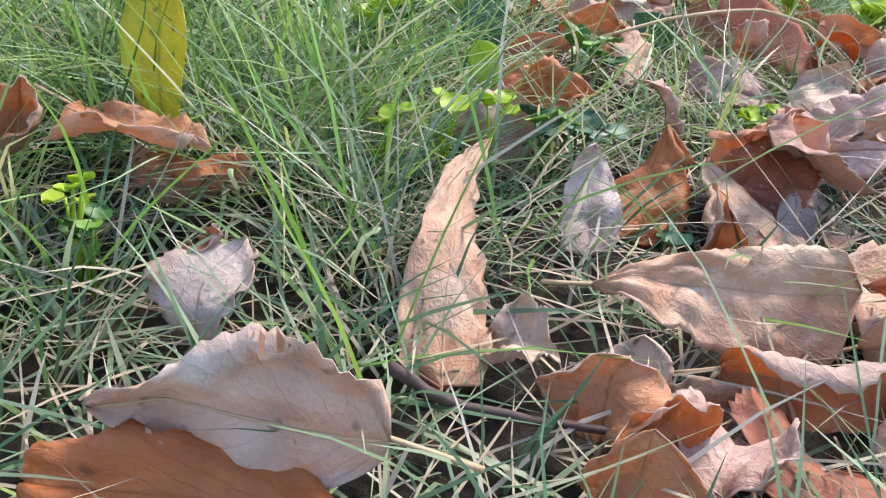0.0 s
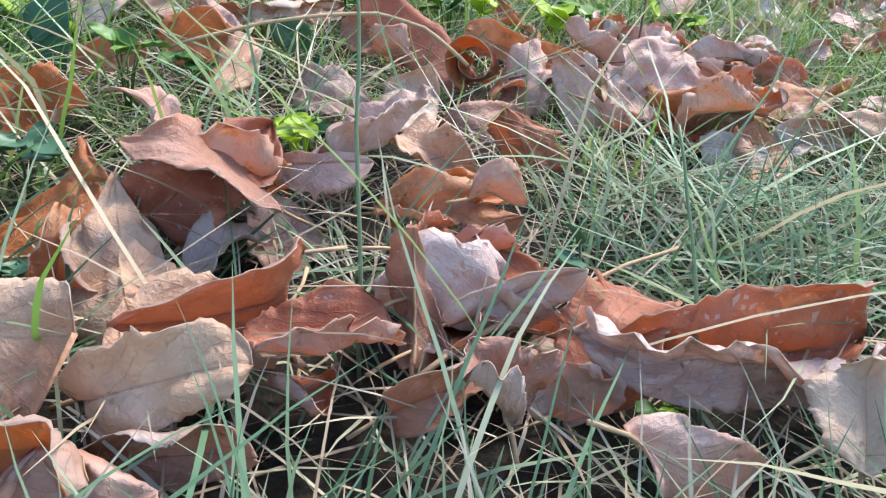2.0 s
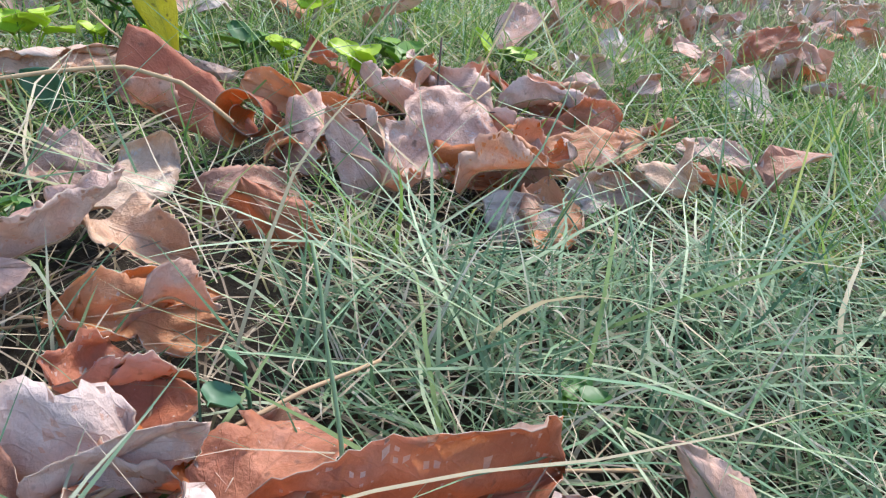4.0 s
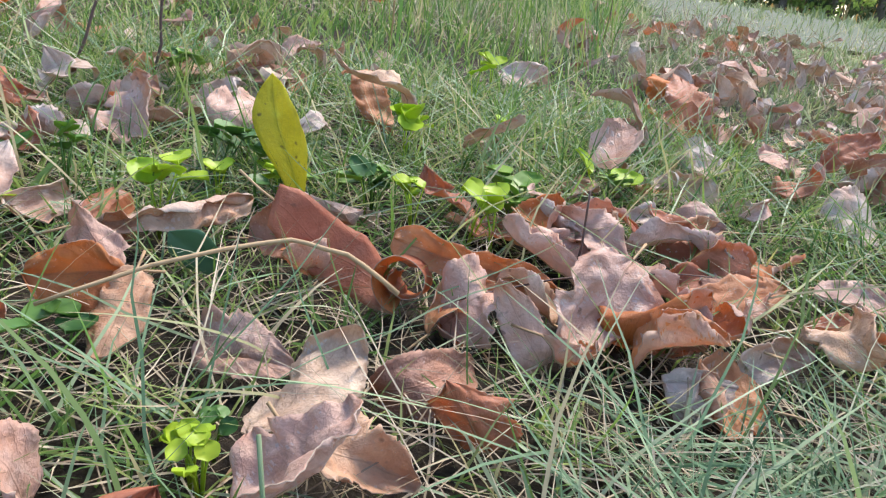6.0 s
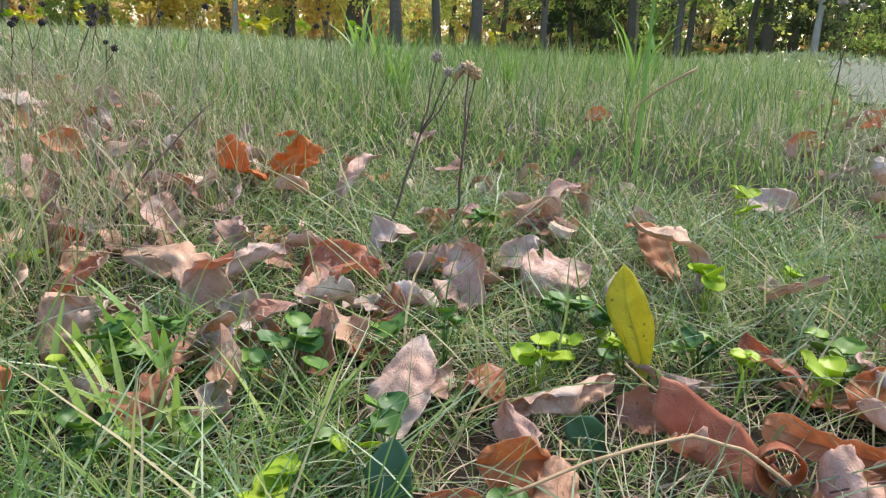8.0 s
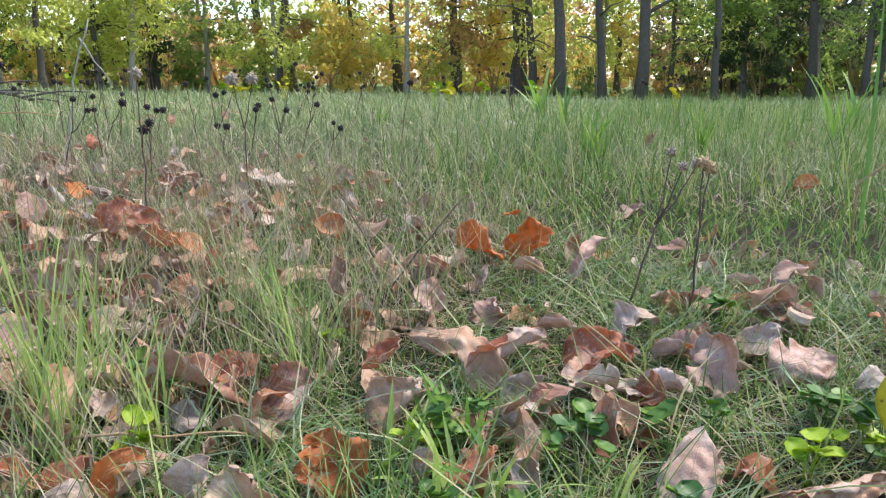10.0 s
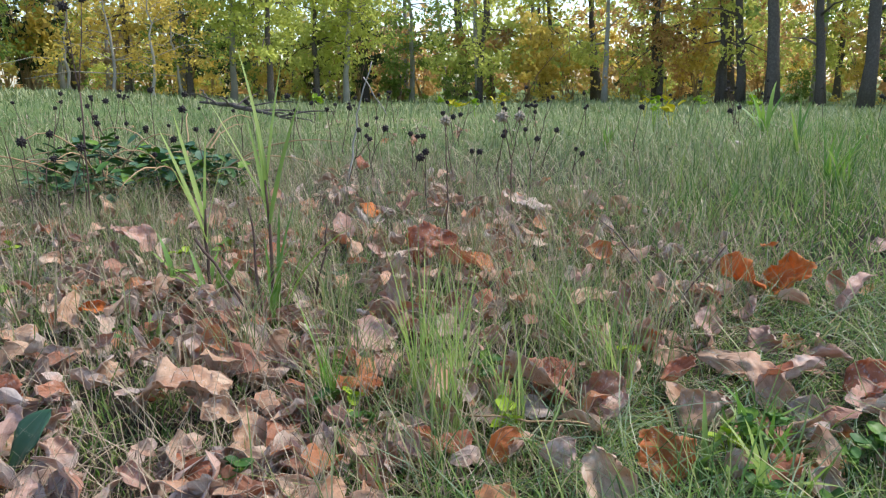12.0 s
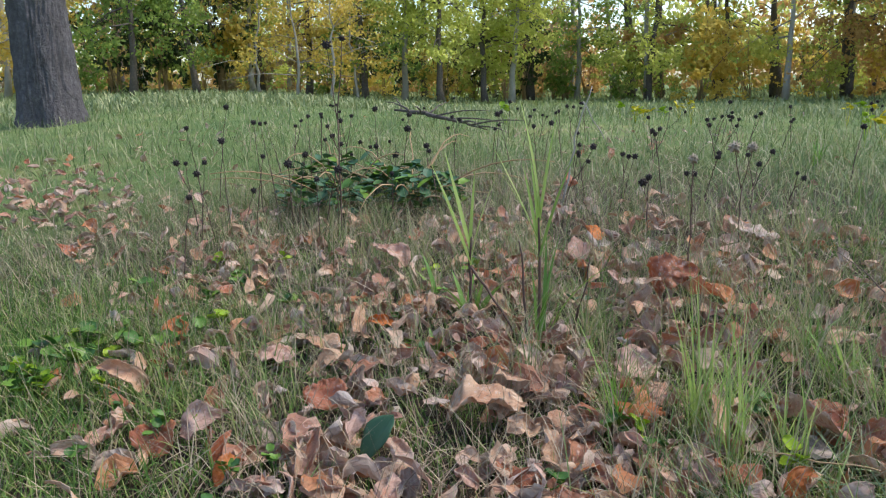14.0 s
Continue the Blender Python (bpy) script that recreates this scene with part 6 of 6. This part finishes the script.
leaf(-1.399, -.298, .021, -1.4, -.239, .051, .072, 10, 0.6, 0.1, "orange", "plain")
leaf(-1.239, -.037, .036, -1.298, -.043, .063, .06, 0, 0.9, 0.1, "grey", "plain")
leaf(-1.792, .199, .092, -1.729, .239, .093, .06, 20, 1, 0.1, "vivid", "plain")
leaf(-1.921, 1.1, .146, -1.99, 1.119, .178, .084, 0, 0.8, 0.1, "vivid", "lobed")
leaf(-1.503, -.024, .043, -1.566, -.026, .08, .06, 0, 1, 0.1, "rust", "plain")
leaf(-1.111, .004, .043, -1.156, -.006, .063, .06, 0, 1, 0.1, "pink", "plain")
leaf(-1.803, -.049, .074, -1.725, -.018, .064, .072, 20, 1, 0.1, "pink", "plain")
leaf(-1.268, .474, .09, -1.192, .518, .092, .084, 20, 0.8, 0.1, "pink", "lobed")
leaf(-1.714, .17, .078, -1.854, .219, .114, .06, 0, 1, 0.1, "tan", "plain")
leaf(-1.539, 1.465, .168, -1.665, 1.391, .228, .096, 0, 0.8, 0.1, "grey", "plain")
leaf(-2.105, .504, .12, -2.164, .428, .188, .072, 0, 1, 0.1, "pink", "plain")


def heap(x0, x1, y0, y1, count, seed, warm=False):
    """More leaves thrown on one another within a stretch of the plan."""
    rng = np.random.default_rng(seed)
    tones = ("pink", "tan", "rust", "grey", "pink", "amber", "cream", "brown")
    if warm:
        tones = ("rust", "pink", "orange", "amber", "tan", "rust", "brown", "pink")
    for k in range(count):
        x, y = rng.uniform(x0, x1), rng.uniform(y0, y1)
        a, l = rng.uniform(0, 6.28), rng.uniform(.045, .085)
        if math.hypot(x + .07, y - .57) < .085:   # room for the rolled leaf
            continue
        z = gz(x, y) + rng.uniform(.006, .03)
        leaf(x, y, z, x + l * math.cos(a), y + l * math.sin(a), z + rng.uniform(-.01, .035), rng.uniform(.04, .065), rng.uniform(-35, 35), rng.uniform(.5, 1.5), rng.uniform(0, .14),
             tones[k % 8], "lobed" if k % 3 == 0 else "plain")


heap(-.04, .28, .57, .80, 20, 5, True)
heap(-.12, .06, .26, .43, 10, 16, True)
heap(.3, .5, .95, 1.5, 12, 7)
heap(-.95, -.35, .62, 1.0, 22, 8)


def scroll_leaf(centre, away, across, ring, body, depth):
    """A dead leaf whose end has rolled up into an open ring."""
    along, side = Vector(across), Vector(away)
    P = np.zeros((60, 9, 3))
    for i in range(60):
        s = i / 59
        for j in range(9):
            v = j / 8
            if s < .6:
                q = s / .6
                r = ring * (.42 + .58 * q) * (1 + .1 * math.sin(5 * v + 3 * q))
                th = -math.pi / 2 - 2.75 * math.pi * (1 - q)
                x, z = r * math.cos(th), r * math.sin(th)
            else:
                q = (s - .6) / .4
                x, z = -q * body, -ring + ring * (1.9 * q ** 2 + .35 * math.sin(7 * q + 2 * v) * q)
            dep = (v - .15) * depth * (1 - .35 * max(0, s - .75) / .25) + .1 * depth * math.sin(9 * s)
            turn = max(0.0, min(1.0, (s - .5) / .25))
            p = Vector(centre) + along * x + Vector((0, 0, z)) + side.lerp(Vector((.1, .45, .85)), turn) * dep * (1 + .35 * turn)
            P[i, j] = p + Vector((0, 0, .0016 * noise.noise(p * 120)))
    mid, v, f, fm, uv = skins(P, .0005)
    ob = new("fallen_leaf", mesh_of("fallen_leaf", v, f, (LEAF["rust"][0], LEAF["orange"][0], EDGE), fm, uv))
    tagged(ob, "rust-brown dry leaf with its end rolled into a ring", "leaf", "fallen leaves")
    base = Vector(P[59, 4])
    part("stalk", mesh_of("stalk", *tube([base, base + Vector((-.012, .003, .006)), base + Vector((-.026, .004, .016))], [.001, .0009, .0011], 5), [TWIG]), ob, "thin dry leaf stalk")


scroll_leaf((-.05, .609, .0765), (.1, .93, -.3), (.99, -.12, 0), .0203, .097, .036)


def scatter_leaves():
    rng = np.random.default_rng(77)
    tones = ["tan", "pink", "cream", "brown", "grey", "brown", "tan", "amber", "pink", "cream", "rust", "tan", "brown", "grey", "tan", "brown", "cream"]
    protos = []
    for k in range(45):
        protos.append(leaf_object(rng.uniform(.048, .095), rng.uniform(.03, .055), rng.uniform(.7, 2.6) * (1 if rng.random() < .7 else -1), rng.uniform(-.08, .16),
                                  tones[k % len(tones)], "lobed" if k % 3 == 0 else "plain", rng, 22))
    H = np.array(HEROES)
    spots = []
    while len(spots) < 2350:
        r = .45 * (9 / .45) ** rng.random()
        a = radians(rng.uniform(-36, 100))
        x, y = -.25 - r * math.sin(a), -.35 + r * math.cos(a)
        if rng.random() * 2.4 > leaf_density(x, y) ** 1.25 * min(1, r / 1.6):
            continue
        if r < 3.5 and np.min(np.hypot(H[:, 0] - x, H[:, 1] - y)) < .045:
            continue
        if -.75 < x < .45 and y < .6:
            continue
        if math.hypot(x + .2, y - .68) < .11:   # clear round the yellow leaf
            continue
        spots.append((r, x, y))
    spots.sort()

    def turn(x, y):
        up = rng.random() < .14 and math.hypot(x, y) > 1.3
        e = Euler((rng.uniform(.5, 1.3) if up else rng.normal(0, .35), rng.normal(0, .5), rng.uniform(0, 6.28)))
        return Matrix.LocRotScale((x, y, gz(x, y) + rng.uniform(-.002, .034)), e, None)
    for i, (r, x, y) in enumerate(spots[:90]):
        p = protos[i % len(protos)]
        if i < len(protos):
            p.matrix_basis = turn(x, y)
        else:
            copy_thing(p, turn(x, y))
    # the rest of the drifts, past counting
    by_tone = {}
    for r, x, y in spots[90:]:
        by_tone.setdefault(tones[rng.integers(0, len(tones))], []).append((x, y))
    for tone, places in by_tone.items():
        vs, fs, fm, uvs = [], [], [], []
        shapes = [leaf_shape(rng.uniform(.04, .088), rng.uniform(.026, .052), rng.uniform(.7, 2.4), rng.uniform(-.05, .16), "lobed" if k % 3 == 0 else "plain", rng, 8, 6, .0009) for k in range(14)]
        for x, y in places:
            v, f, m, uv, _ = shapes[rng.integers(0, 14)]
            o = len(vs)
            T = turn(x, y)
            vs += [T @ Vector(p) for p in v]
            fs += [tuple(i + o for i in q) for q in f]
            fm += m
            uvs.append(uv)
        ob = new("leaf_litter", mesh_of("leaf_litter", vs, fs, LEAF[tone], fm, np.concatenate(uvs), False))
        tagged(ob, "drift of %s fallen leaves on the lawn" % {"pink": "pinkish-tan", "grey": "pale grey", "rust": "rust-brown"}.get(tone, tone), "leaf litter", "", "stuff")


scatter_leaves()
build_grass()
